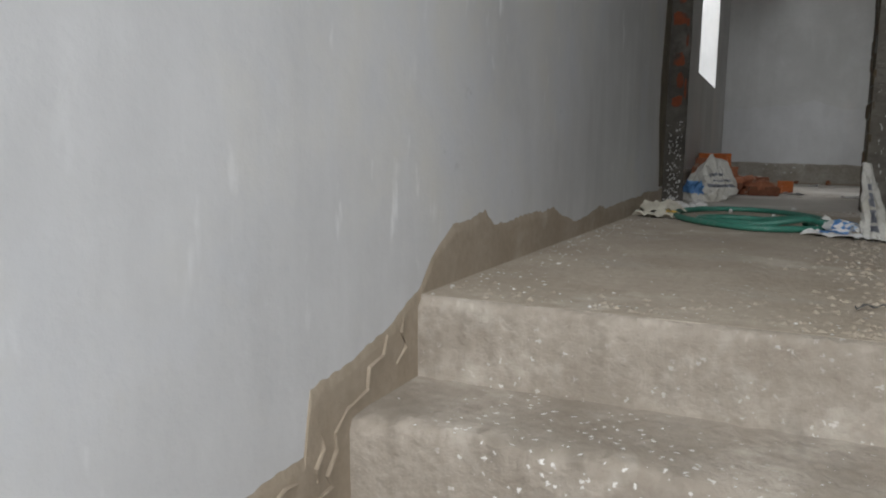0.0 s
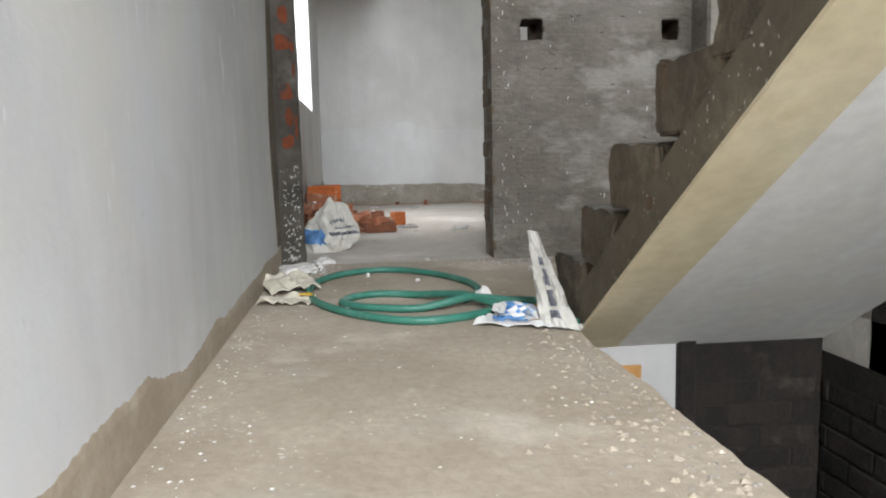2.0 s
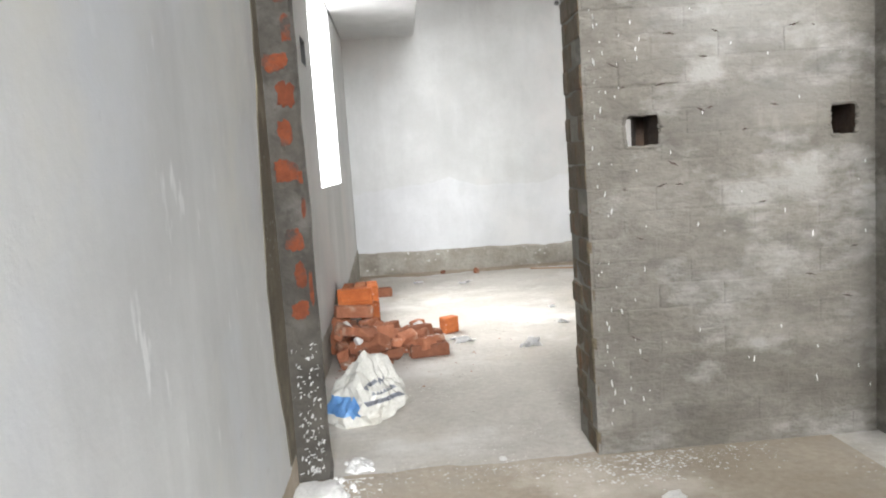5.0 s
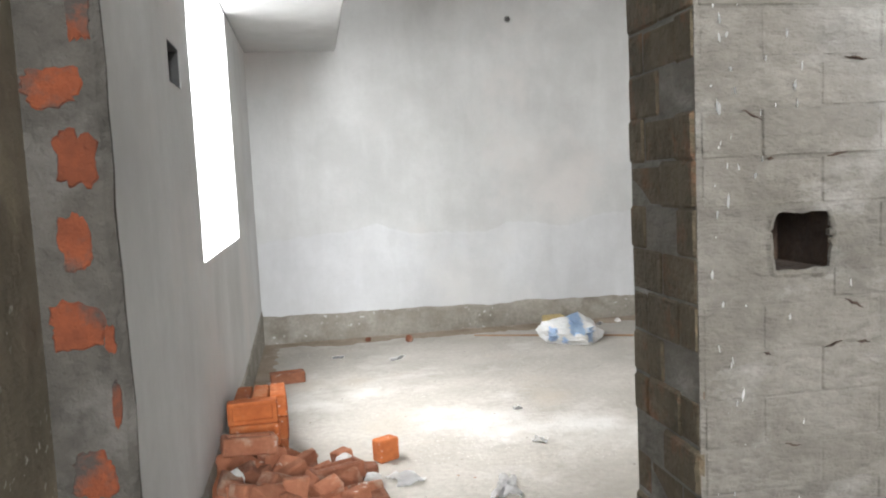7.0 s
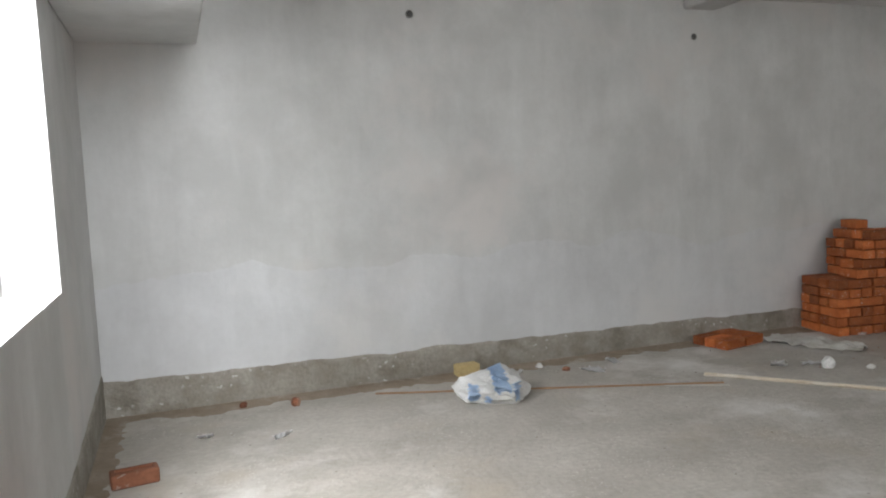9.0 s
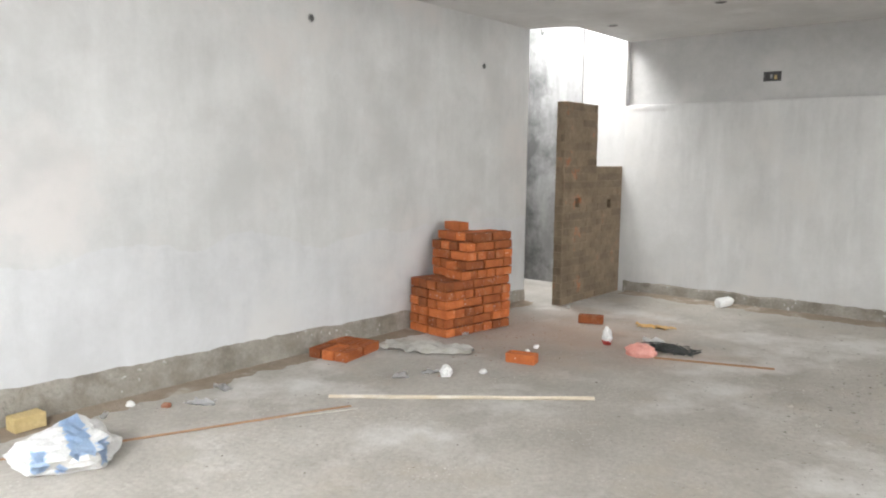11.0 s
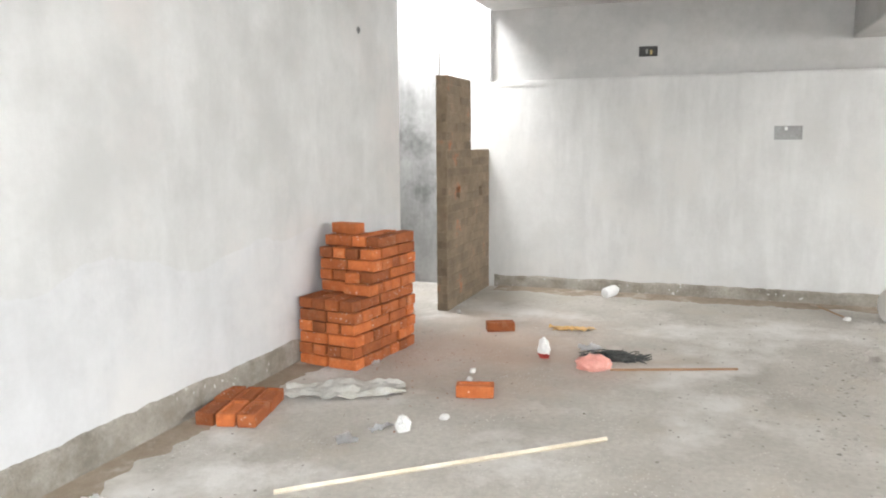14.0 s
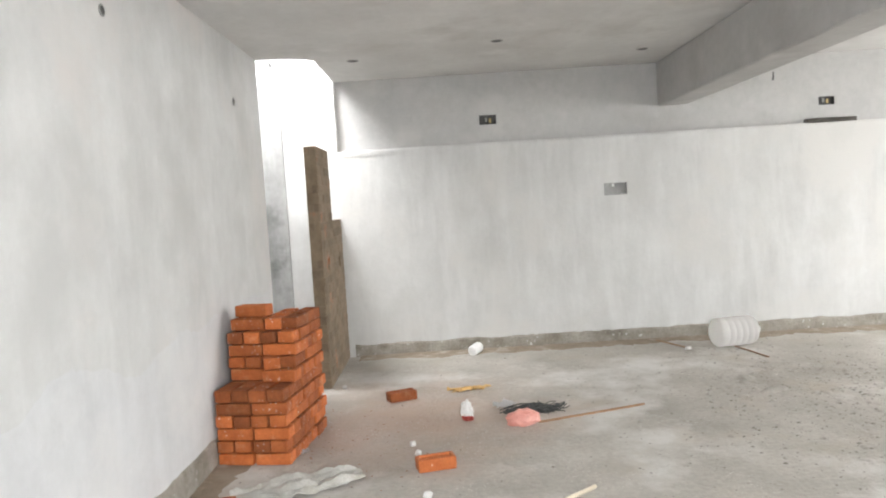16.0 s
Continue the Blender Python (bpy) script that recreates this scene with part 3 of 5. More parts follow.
stair_top = along([(-1.2, -1.25), (0.0, -0.60), (0.34, -0.40), (0.70, -0.20), (0.855, -0.188), (0.87, -0.085), (0.96, -0.085), (1.076, -0.057), (1.262, 0.007), (1.327, 0.069), (1.43, 0.127), (1.50, 0.122), (1.63, 0.146), (1.70, 0.112), (2.245, 0.117), (2.36, 0.08), (2.55, 0.05), (2.90, 0.088), (3.00, 0.07), (YP, 0.10)])
stair_band = solo("skirting_stair", strip("y", -1.2, YP - 0.005, XA, 0.003, lambda u: stair_top(u) - (0.75 if u < 1.3 else 0.23), lambda u: stair_top(u) + 0.024 * wobble(u, 2) + 0.010 * abs(noise.noise((u * 26, 7, 0))), 0.009), M_CEMENT, "ragged brown cement render along the stair wall", "skirting", kind="structure")
solo("plaster_coat", strip("x", XL + 0.003, 6.92, YB, -0.002, lambda u: 0.1, lambda u: 0.88 + 0.16 * noise.noise((u * 1.3, 3, 0)) + 0.09 * wobble(u, 14)), M_COAT, "paler lower coat of plaster with a wavy top", "plaster", kind="structure")
solo("skirting_west", strip("y", YP + 0.055, YB - 0.012, XL, 0.008, lambda u: -0.01, lambda u: 0.19 + 0.10 * (u - 8) / 1.6 * (u > 8) + 0.03 * wobble(u, 3)), M_BAND, "rough grey cement skirting band", "skirting", kind="structure")
solo("skirting_north", strip("x", XL + 0.001, 6.93, YB, -0.010, lambda u: -0.01, lambda u: 0.235 - 0.012 * min(u, 4) - 0.02 * max(0, u - 4) + 0.035 * wobble(u, 6)), M_BAND, "rough grey cement skirting band with a ragged top", "skirting", kind="structure")
solo("skirting_east", strip("y", 0.31, 9.05, XC, -0.010, lambda u: -0.01, lambda u: 0.125 + 0.03 * wobble(u, 7)), M_BAND, "rough grey cement skirting band with a ragged top", "skirting", kind="structure")


# ---- stairs ----
def flight_up():
    """The flight that is climbed: worn concrete steps, each a piece of its own."""
    st = thing("stair_lower_flight", "worn concrete stair with white paint drips on its steps", "stair", kind="structure")
    def worn(p, j, k):
        """Chips and dents along the front edge of a step."""
        if j not in (2, 3, 4, 5):
            return p
        d = noise.noise_vector(Vector((p[0] * 34, j * 0.8, k * 7.3))) * 0.008 + noise.noise_vector(Vector((p[0] * 11, j * 0.5, k * 3.1))) * 0.009
        bite = max(0.0, noise.noise((p[0] * 7, k * 5.7, 1.0)) - 0.25) * 0.035 if j in (3, 4) else 0.0
        return (p[0], p[1] + d.y + bite, p[2] + d.z - bite * 0.4)

    for k in range(1, 10):
        y1, z1 = NOSE + 0.02 - STEP_TREAD * (k - 1), -STEP_RISE * k
        bm = bmesh.new()
        n = 120
        prof = []
        for i in range(n + 1):
            x = XA + (WELL_X - XA) * i / n
            w = 0.012 * wobble(x * 2, k * 3.3)
            y0 = y1 - STEP_TREAD + w
            ring = [(x, y1, z1), (x, y0 + 0.07, z1 - 0.001 + 0.005 * wobble(x * 4, k + 2)), (x, y0 + 0.022, z1 - 0.002 + 0.006 * wobble(x * 4, k)), (x, y0 + 0.006 + 0.008 * wobble(x * 7, k + 21), z1 - 0.010 - 0.006 * wobble(x * 9, k + 23)), (x, y0 + 0.006 * wobble(x * 8, k + 25), z1 - 0.026), (x, y0 + 0.004 + 0.010 * wobble(x * 5, k + 4), z1 - 0.085), (x, y0 + 0.008 + 0.008 * wobble(x * 3, k + 7), z1 - STEP_RISE - 0.02), (x, y1, z1 - STEP_RISE - 0.02)]
            prof.append([bm.verts.new(worn(p, j, k)) for j, p in enumerate(ring)])
        for a, b in zip(prof, prof[1:]):
            for i in range(8):
                bm.faces.new((a[i], a[(i + 1) % 8], b[(i + 1) % 8], b[i]))
        bm.faces.new(prof[0])
        bm.faces.new(prof[-1][::-1])
        smooth(part("step", bm, M_STAIR, st))
    # rounded worn front of the landing
    bm = bmesh.new()
    prof = []
    for i in range(121):
        x = XA + (WELL_X - XA) * i / 120
        w = 0.014 * wobble(x * 2, 1.1)
        y0 = NOSE + w
        ring = [(x, NOSE + 0.02, -0.0005), (x, y0 + 0.016, -0.001 + 0.002 * wobble(x * 4, 3)), (x, y0 + 0.006 + 0.007 * wobble(x * 7, 27), -0.008 - 0.004 * wobble(x * 9, 29)), (x, y0 + 0.006 * wobble(x * 8, 33), -0.022 + 0.006 * wobble(x * 4, 8)), (x, y0 + 0.004 + 0.012 * wobble(x * 5, 4), -0.085), (x, y0 + 0.008 + 0.010 * wobble(x * 3, 5), -STEP_RISE - 0.01), (x, 1.40, -STEP_RISE - 0.01), (x, 1.40, -0.004)]
        prof.append([bm.verts.new(worn(p, j, 0)) for j, p in enumerate(ring)])
    for a, b in zip(prof, prof[1:]):
        for i in range(8):
            bm.faces.new((a[i], a[(i + 1) % 8], b[(i + 1) % 8], b[i]))
    bm.faces.new(prof[0])
    bm.faces.new(prof[-1][::-1])
    smooth(part("landing_nosing", bm, M_STAIR, st))
    bm = bmesh.new()
    y0 = NOSE + 0.02 - STEP_TREAD * 9
    pts = [(NOSE + 0.02, -STEP_RISE - 0.02), (NOSE + 0.02, -0.40), (y0, -STEP_RISE * 9 - 0.40), (y0, -STEP_RISE * 10)]
    a = [bm.verts.new((XA, y, z)) for y, z in pts]
    b = [bm.verts.new((WELL_X - 0.002, y, z)) for y, z in pts]
    bm.faces.new(a)
    bm.faces.new(b[::-1])
    for i in range(4):
        bm.faces.new((a[i], a[(i + 1) % 4], b[(i + 1) % 4], b[i]))
    part("waist_slab", bm, M_WAIST, st)
    return st


flight_up()
UP_N, UP_RISE, UP_TREAD, UP_Y, UP_Z = 14, 0.172, 0.283, 3.283, 0.197


def flight_over():
    """The next flight, which climbs back over the well: rough masonry steps on a slab with a plastered underside."""
    st = thing("stair_upper_flight", "unfinished masonry stair flight with a white plastered underside", "stair", kind="structure")
    x0, x1 = 0.625, BRICK_X
    def rough_block(k, c, xa, xb, ya, yb, za, zb, material, name, size=0.005):
        bm = bmesh.new()
        box(bm, xa, xb, ya, yb, za, zb)
        bmesh.ops.bevel(bm, geom=bm.edges[:], offset=min(0.006, (zb - za) * 0.3), segments=2, affect="EDGES")
        bmesh.ops.subdivide_edges(bm, edges=[e for e in bm.edges if e.calc_length() > 0.06], cuts=7, use_grid_fill=True)
        for v in bm.verts:
            v.co += size * 1.3 * noise.noise_vector(v.co * 9 + Vector((0, c, k))) + size * noise.noise_vector(v.co * 31 + Vector((k, 0, c)))
            v.co.z = max(v.co.z, 0.001)
        smooth(part(name, bm, material, st))

    q = random.Random(33)
    for k in range(UP_N):
        y = UP_Y - UP_TREAD * k
        z = UP_Z + UP_RISE * k - (0.042 if k > 3 else 0.0)
        base = max(0.001, z - UP_RISE + 0.01)
        ya = y - UP_TREAD - 0.03
        rough_block(k, 1, x0 + q.uniform(-0.004, 0.005), x1, ya, y + q.uniform(-0.010, 0.006), base, z - 0.003, M_STEPSIDE, "step", 0.0065)
        rough_block(k, 4, x0 + 0.012, x1, y - UP_TREAD, y - 0.016, z - 0.020, z + 0.001, M_DRYCEMENT, "tread_dust", 0.002)
    slope = UP_RISE / UP_TREAD

    def prism(xa, xb, top, low, y0=3.17, y1=UP_Y - UP_TREAD * UP_N):
        bm = bmesh.new()
        nose = lambda y: UP_Z + (UP_Y - y) * slope
        pts = [(y0, nose(y0) - top), (y1, nose(y1) - top), (y1, nose(y1) - low), (y0, nose(y0) - low)]
        a = [bm.verts.new((xa, y, z)) for y, z in pts]
        b = [bm.verts.new((xb, y, z)) for y, z in pts]
        bm.faces.new(a)
        bm.faces.new(b[::-1])
        for i in range(4):
            bm.faces.new((a[i], a[(i + 1) % 4], b[(i + 1) % 4], b[i]))
        return bm
    part("waist_slab", prism(x0 - 0.002, x1, 0.255, 0.383), M_WAIST, st)
    part("soffit_margin", prism(x0 - 0.004, x0 + 0.16, 0.384, 0.396), M_YELLOW, st)
    part("soffit_plaster", prism(x0 + 0.160, x1, 0.384, 0.395), M_SOFFIT, st)
    return st


flight_over()

# lower storey seen down the well; its shade is put into the dark brick colour
solo("wall_lower_white", cut_wall("y", 3.125, 3.158, XA, 0.985, -3.0, -0.088, [(0.30, 0.868, -1.5, -0.165)]), M_CEILING, "white plastered wall of the storey below", "wall", kind="structure")
fr = thing("window_1", "varnished orange timber window frame in the storey below", "window", kind="structure")
for nm, d in (("frame_head", (0.30, 0.868, 3.118, 3.156, -0.21, -0.165)), ("frame_post", (0.823, 0.868, 3.118, 3.156, -1.5, -0.211)), ("frame_post", (0.30, 0.345, 3.118, 3.156, -1.5, -0.211))):
    part(nm, box_bm(*d, bevel=0.004), M_TEAK, fr)
solo("wall_lower_back", cut_wall("y", 3.5, 3.6, XA, BRICK_X, -3.0, -0.152, []), M_SHADEDBRICK, "wall of the storey below, coloured dark for its shade", "wall", kind="structure")
solo("lower_post", box_bm(0.986, 1.045, 3.10, 3.158, -3.0, -0.088, bevel=0.006), M_SHADEDBRICK, "dark timber post in the storey below", "post", kind="structure")
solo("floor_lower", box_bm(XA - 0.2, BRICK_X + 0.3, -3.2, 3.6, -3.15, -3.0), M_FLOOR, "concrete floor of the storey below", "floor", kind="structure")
# The opening in this wall is made up to let the stair fill in
solo("wall_stair_east", cut_wall("x", BRICK_X, BRICK_X + 0.2, -3.0, 2.9, -0.152, 5.5, [(-2.6, 0.7, 0.15, 1.7)]), M_SHADEDBRICK, "bare brick wall beside the stair, coloured dark for shade, with an added opening", "wall", kind="structure")
solo("wall_lower_east", box_bm(BRICK_X, BRICK_X + 0.2, -3.0, 3.6, -3.0, -0.154), M_SHADEDBRICK, "bare brick wall of the storey below, coloured dark for its shade", "wall", kind="structure")
solo("wall_lower_dark", box_bm(1.046, BRICK_X - 0.001, 3.135, 3.158, -3.0, -0.088), M_SHADEDBRICK, "bare wall of the storey below, coloured dark for its shade", "wall", kind="structure")
for pts in ([(0.62, -0.28), (0.68, -0.25), (0.72, -0.255), (0.80, -0.225), (0.83, -0.23)], [(0.985, -0.15), (0.94, -0.185), (0.945, -0.215), (0.915, -0.25), (0.93, -0.275), (0.86, -0.285), (0.845, -0.33)], [(1.125, -0.055), (1.11, -0.09), (1.05, -0.10), (1.045, -0.14), (0.985, -0.155)], [(0.90, -0.17), (0.905, -0.20), (0.88, -0.225), (0.885, -0.25)], [(1.19, -0.03), (1.18, -0.06), (1.20, -0.095), (1.16, -0.12)], [(0.72, -0.30), (0.74, -0.34), (0.70, -0.37), (0.71, -0.42), (0.66, -0.43)], [(0.80, -0.30), (0.79, -0.34), (0.76, -0.36)]):
    path = [(XA + 0.004, y + 0.006 * noise.noise((y * 30, z, 0)), z) for y, z in pts]
    part("mortar_ridge", tube(path, lambda a: 0.002 + 0.003 * math.sin(math.pi * a), 6), M_CEMENT, stair_band)
# ---- recessed boxes and conduit ends in walls and ceiling ----
def recess_box(axis, w, depth, u0, u1, z0, z1, material, label):
    ob = thing("switch_box", label, "switch box", "recessed switch boxes")
    t = 0.006
    sgn = 1 if depth > 0 else -1

    def put(name, wa, wb, ua, ub, za, zb):
        wa, wb = min(wa, wb), max(wa, wb)
        part(name, box_bm(wa, wb, ua, ub, za, zb) if axis == "x" else box_bm(ua, ub, wa, wb, za, zb), material, ob)
    put("back_plate", w + depth - sgn * t, w + depth, u0, u1, z0, z1)
    put("side_plate", w + sgn * 0.003, w + depth - sgn * t, u0, u0 + t, z0, z1)
    put("side_plate", w + sgn * 0.003, w + depth - sgn * t, u1 - t, u1, z0, z1)
    put("top_plate", w + sgn * 0.003, w + depth - sgn * t, u0 + t, u1 - t, z1 - t, z1)
    put("bottom_plate", w + sgn * 0.003, w + depth - sgn * t, u0 + t, u1 - t, z0, z0 + t)
    return ob


recess_box("x", XL, -0.06, 6.105, 6.34, 1.655, 1.80, M_DARK, "empty dark metal switch box sunk in the white wall")
b = recess_box("x", XC, 0.05, 6.22, 6.453, 1.485, 1.608, M_GREYBOX, "empty grey metal switch box sunk in the white wall")
part("knockout", box_bm(XC + 0.03, XC + 0.044, 6.34, 6.365, 1.57, 1.60), M_WHITEPLASTIC, b)
for y0, y1, z0, z1 in ((7.49, 7.66, 2.27, 2.365), (4.08, 4.24, 2.26, 2.345)):
    b = recess_box("x", XC + 0.07, 0.05, y0, y1, z0, z1, M_DARK, "small dark switch box sunk above the wall ledge")
    part("cable_end", box_bm(XC + 0.09, XC + 0.1, y0 + 0.05, y0 + 0.07, z0 + 0.02, z0 + 0.06), M_YELLOWBLOCK, b)
    part("cable_end", box_bm(XC + 0.09, XC + 0.1, y0 + 0.09, y0 + 0.11, z0 + 0.03, z0 + 0.07), M_GREYBOX, b)


def conduit_end(m, radius, label):
    ob = thing("conduit_end", label, "conduit", "conduit ends")
    ob.matrix_basis = m
    part("collar", lathe([(radius * 1.3, 0.0), (radius * 1.3, 0.004), (radius, 0.006), (radius * 0.9, 0.0035)], 14), M_GREYBOX, ob)
    part("bore", lathe([(radius * 0.92, 0.0), (radius * 0.92, 0.0045)], 14), M_DARK, ob)
    return ob


for x, z in ((1.668, 2.57), (4.05, 2.47), (6.16, 2.34)):
    conduit_end(pose(x, YB, z, 90, 0, 0), 0.022, "small dark conduit end in the white wall")
for x, y in ((7.21, 8.78), (6.74, 7.57), (7.47, 6.21)):
    conduit_end(pose(x, y, CEIL, 180, 0, 0), 0.04, "round dark fan-hook box in the grey ceiling")
hk = thing("ceiling_hook", "bent dark steel hook under the broken slab edge", "hook")
part("rod", tube([(6.99, 9.46, 2.80), (6.99, 9.455, 2.75), (7.0, 9.45, 2.725), (7.015, 9.45, 2.74), (7.02, 9.45, 2.76)], 0.006, 6), M_DARK, hk)
hk = thing("wire_end", "short dark wire hanging from the ceiling beam", "wire")
part("strand", tube([(6.33, 5.55, 2.34), (6.33, 5.55, 2.30), (6.34, 5.55, 2.28)], 0.006, 6), M_DARK, hk)
lw = thing("lintel_stub", "grey concrete lintel stub lying on the wall ledge", "lintel")
part("block", box_bm(XC - 0.012, XC + 0.068, 3.9, 4.4, LEDGE + 0.001, LEDGE + 0.045, bevel=0.006), M_DIMMORTAR, lw)

# joint in the plaster of the long wall
solo("plaster_joint", strip("x", 4.20, 4.235, YB, -0.002, lambda u: 1.55 + 0.02 * wobble(u * 9, 1), lambda u: 2.68, 0.006), M_PLASTER, "thin ridge of plaster where two coats meet", "joint", kind="structure")


# ---- bricks ----
def brick_mesh(name, l, w, h, material, frog=True, bevel=0.005, seed=0):
    bm = bmesh.new()
    vs = box(bm, -l / 2, l / 2, -w / 2, w / 2, 0, h)
    for v in bm.verts:
        v.co += Vector(noise.noise_vector(v.co * 9 + Vector((seed, 0, 3)))) * 0.002
        v.co.z = max(0.0, v.co.z)
    bmesh.ops.bevel(bm, geom=bm.edges[:], offset=bevel, segments=1, affect="EDGES")
    if frog:
        bm.faces.ensure_lookup_table()
        bm.normal_update()
        topf = max((f for f in bm.faces if f.normal.z > 0.9), key=lambda f: f.calc_area())
        bmesh.ops.inset_region(bm, faces=[topf], thickness=0.022)
        r = bmesh.ops.inset_region(bm, faces=[topf], thickness=0.006)
        for v in topf.verts:
            v.co.z -= 0.010
    me = mesh_of(name, bm, material)
    return me


BL, BW, BH = 0.221, 0.104, 0.072
FRESH = [brick_mesh("brick", BL, BW, BH, M_BRICK, True, 0.005, k) for k in range(3)]
PLAIN = [brick_mesh("brick", BL, BW, BH, M_BRICK, False, 0.006, k + 9) for k in range(3)]
HALF = [brick_mesh("half_brick", BW, BW, BH, M_BRICK, False, 0.006, k + 19) for k in range(2)]


def chunk_mesh(seed, l, w, h, material):
    """A broken piece of brick with one jagged end."""
    bm = bmesh.new()
    box(bm, -l / 2, l / 2, -w / 2, w / 2, 0, h)
    q = random.Random(seed + 77)
    for v in bm.verts:
        k = 0.05 if v.co.x < 0 else 0.26
        v.co += Vector((q.uniform(-1, 1) * l * k, q.uniform(-1, 1) * w * k * 0.6, q.uniform(-0.4, 1) * h * k * 0.7 if v.co.z > 0 else 0.0))
    bmesh.ops.bevel(bm, geom=bm.edges[:], offset=0.006, segments=1, affect="EDGES")
    for v in bm.verts:
        v.co += Vector(noise.noise_vector(v.co * 34 + Vector((seed * 3.7, seed, 0)))) * 0.004
        v.co.z = max(0.0, v.co.z)
    return mesh_of("brick_piece", bm, material)


CHUNKS = [chunk_mesh(k, 0.062 + 0.014 * (k % 5), 0.068 + 0.010 * (k % 4), 0.048 + 0.011 * (k % 3), M_DUSTBRICK) for k in range(14)]
WHOLE_DUSTY = [brick_mesh("brick", BL, BW, BH, M_DUSTBRICK, True, 0.007, k + 31) for k in range(3)]


def piece(name, me, parent, m):
    ob = new(name, me)
    ob.parent = parent
    ob.matrix_basis = m
    return ob


# tall stepped pile of new bricks against the long wall
rnd = random.Random(5)
pile = thing("brick_pile", "stepped pile of new orange clay bricks against the wall", "brick pile", at=(5.115, 9.545, 0), turn=-8)
COURSE = 0.0775


def pile_course(k, x0, x1, depth):
    """One course laid from the front edge: stretchers across or headers, by turns."""
    z = k * COURSE + 0.0005
    if k % 2 == 0:
        x = x0
        while x < x1 - 0.08:
            y = 0.0
            while y > -depth + 0.05:
                if y - 0.23 >= -depth - 0.03:
                    piece("brick", rnd.choice(PLAIN), pile, pose(x + 0.055 + rnd.uniform(-0.004, 0.004), y - 0.115 - rnd.uniform(0, 0.012), z, 0, 0, 90 + rnd.uniform(-2.2, 2.2)))
                    y -= 0.232
                else:
                    piece("half_brick", rnd.choice(HALF), pile, pose(x + 0.055, y - 0.057 - rnd.uniform(0, 0.008), z, 0, 0, rnd.uniform(-5, 5)))
                    y -= 0.115
            x += 0.1125
    else:
        y = 0.0
        row = 0
        while y > -depth + 0.05:
            x = x0
            if (row + k // 2) % 2:
                piece("half_brick", rnd.choice(HALF), pile, pose(x + 0.055, y - 0.056, z, 0, 0, rnd.uniform(-3, 3)))
                x += 0.1125
            while x < x1 - 0.08:
                if x + 0.2 < x1 + 0.03:
                    piece("brick", rnd.choice(PLAIN), pile, pose(x + 0.114 + rnd.uniform(-0.014, 0.006), y - 0.056 - rnd.uniform(0, 0.004), z, 0, 0, rnd.uniform(-2.4, 2.4)))
                    x += 0.2295
                else:
                    piece("half_brick", rnd.choice(HALF), pile, pose(x + 0.055, y - 0.056, z, 0, 0, rnd.uniform(-3, 3)))
                    x += 0.1125
            y -= 0.1135
            row += 1


for k in range(6):
    pile_course(k, 0.0, 0.80, 0.47)
for k in range(6, 10):
    pile_course(k, 0.25, 0.80, 0.47)
pz = 10 * COURSE + 0.0005
for x, y, a in ((0.37, -0.12, 90), (0.50, -0.12, 88), (0.42, -0.29, 4), (0.43, -0.405, -3), (0.66, -0.27, 2), (0.68, -0.40, -4)):
    piece("brick", rnd.choice(FRESH), pile, pose(x, y, pz, 0, 0, a))
piece("brick", FRESH[0], pile, pose(0.43, -0.13, 11 * COURSE + 0.001, 0, 0, 84))
piece("brick", FRESH[1], pile, pose(0.235, -0.36, 6 * COURSE + 0.001, 0, 0, 86))
piece("half_brick", HALF[0], pile, pose(0.24, -0.30, 7 * COURSE + 0.001, 0, 0, 20))

# small flat group of bricks on the floor
flat = thing("brick_group", "low flat group of orange bricks lying on the floor", "bricks", at=(4.18, 9.36, 0), turn=12)
for i, (x, y, a) in enumerate(((-0.12, -0.12, 0), (-0.12, -0.005, 1), (-0.115, 0.11, -1), (0.115, -0.118, 2), (0.118, 0.0, -1), (0.12, 0.115, 0))):
    piece("brick", FRESH[i % 3], flat, pose(x, y, 0.0005, 0, 0, a))

single = tagged(new("brick", FRESH[0]), "single orange clay brick lying on the floor", "brick", "loose bricks")
single.matrix_basis = pose(4.86, 8.21, 0, 0, 0, -76)
copy_thing(single, pose(6.42, 8.49, 0, 0, 0, -66))
dusty = tagged(new("brick", WHOLE_DUSTY[0]), "dusty pale brick lying by the window wall", "brick", "loose bricks")
dusty.matrix_basis = pose(-0.24, 8.34, 0, 0, 0, 8)

# low stack of bricks and the heap of broken ones under the window wall
stack = thing("brick_stack", "small square stack of orange bricks set on edge against the wall", "brick stack", at=(-0.333, 6.87, 0), turn=2)
EDGE = pose(0, 0, 0, 90, 0, 0)
for k in range(3):
    z = 0.054 + 0.1075 * k
    piece("brick", FRESH[k], stack, pose(-0.006 + rnd.uniform(-0.006, 0.006), -0.002, z, 0, 0, rnd.uniform(-2, 2)) @ EDGE)
    for i in range(3):
        for j in range(2 if k < 2 else 1):
            piece("brick", rnd.choice(FRESH), stack, pose(-0.085 + 0.0785 * i, 0.117 + 0.232 * j + rnd.uniform(-0.008, 0.008), z, 0, 0, 90 + rnd.uniform(-2, 2)) @ EDGE)
heap = thing("rubble_heap", "loose heap of broken dusty red bricks on the floor", "rubble heap")
rr = random.Random(11)
spots = []
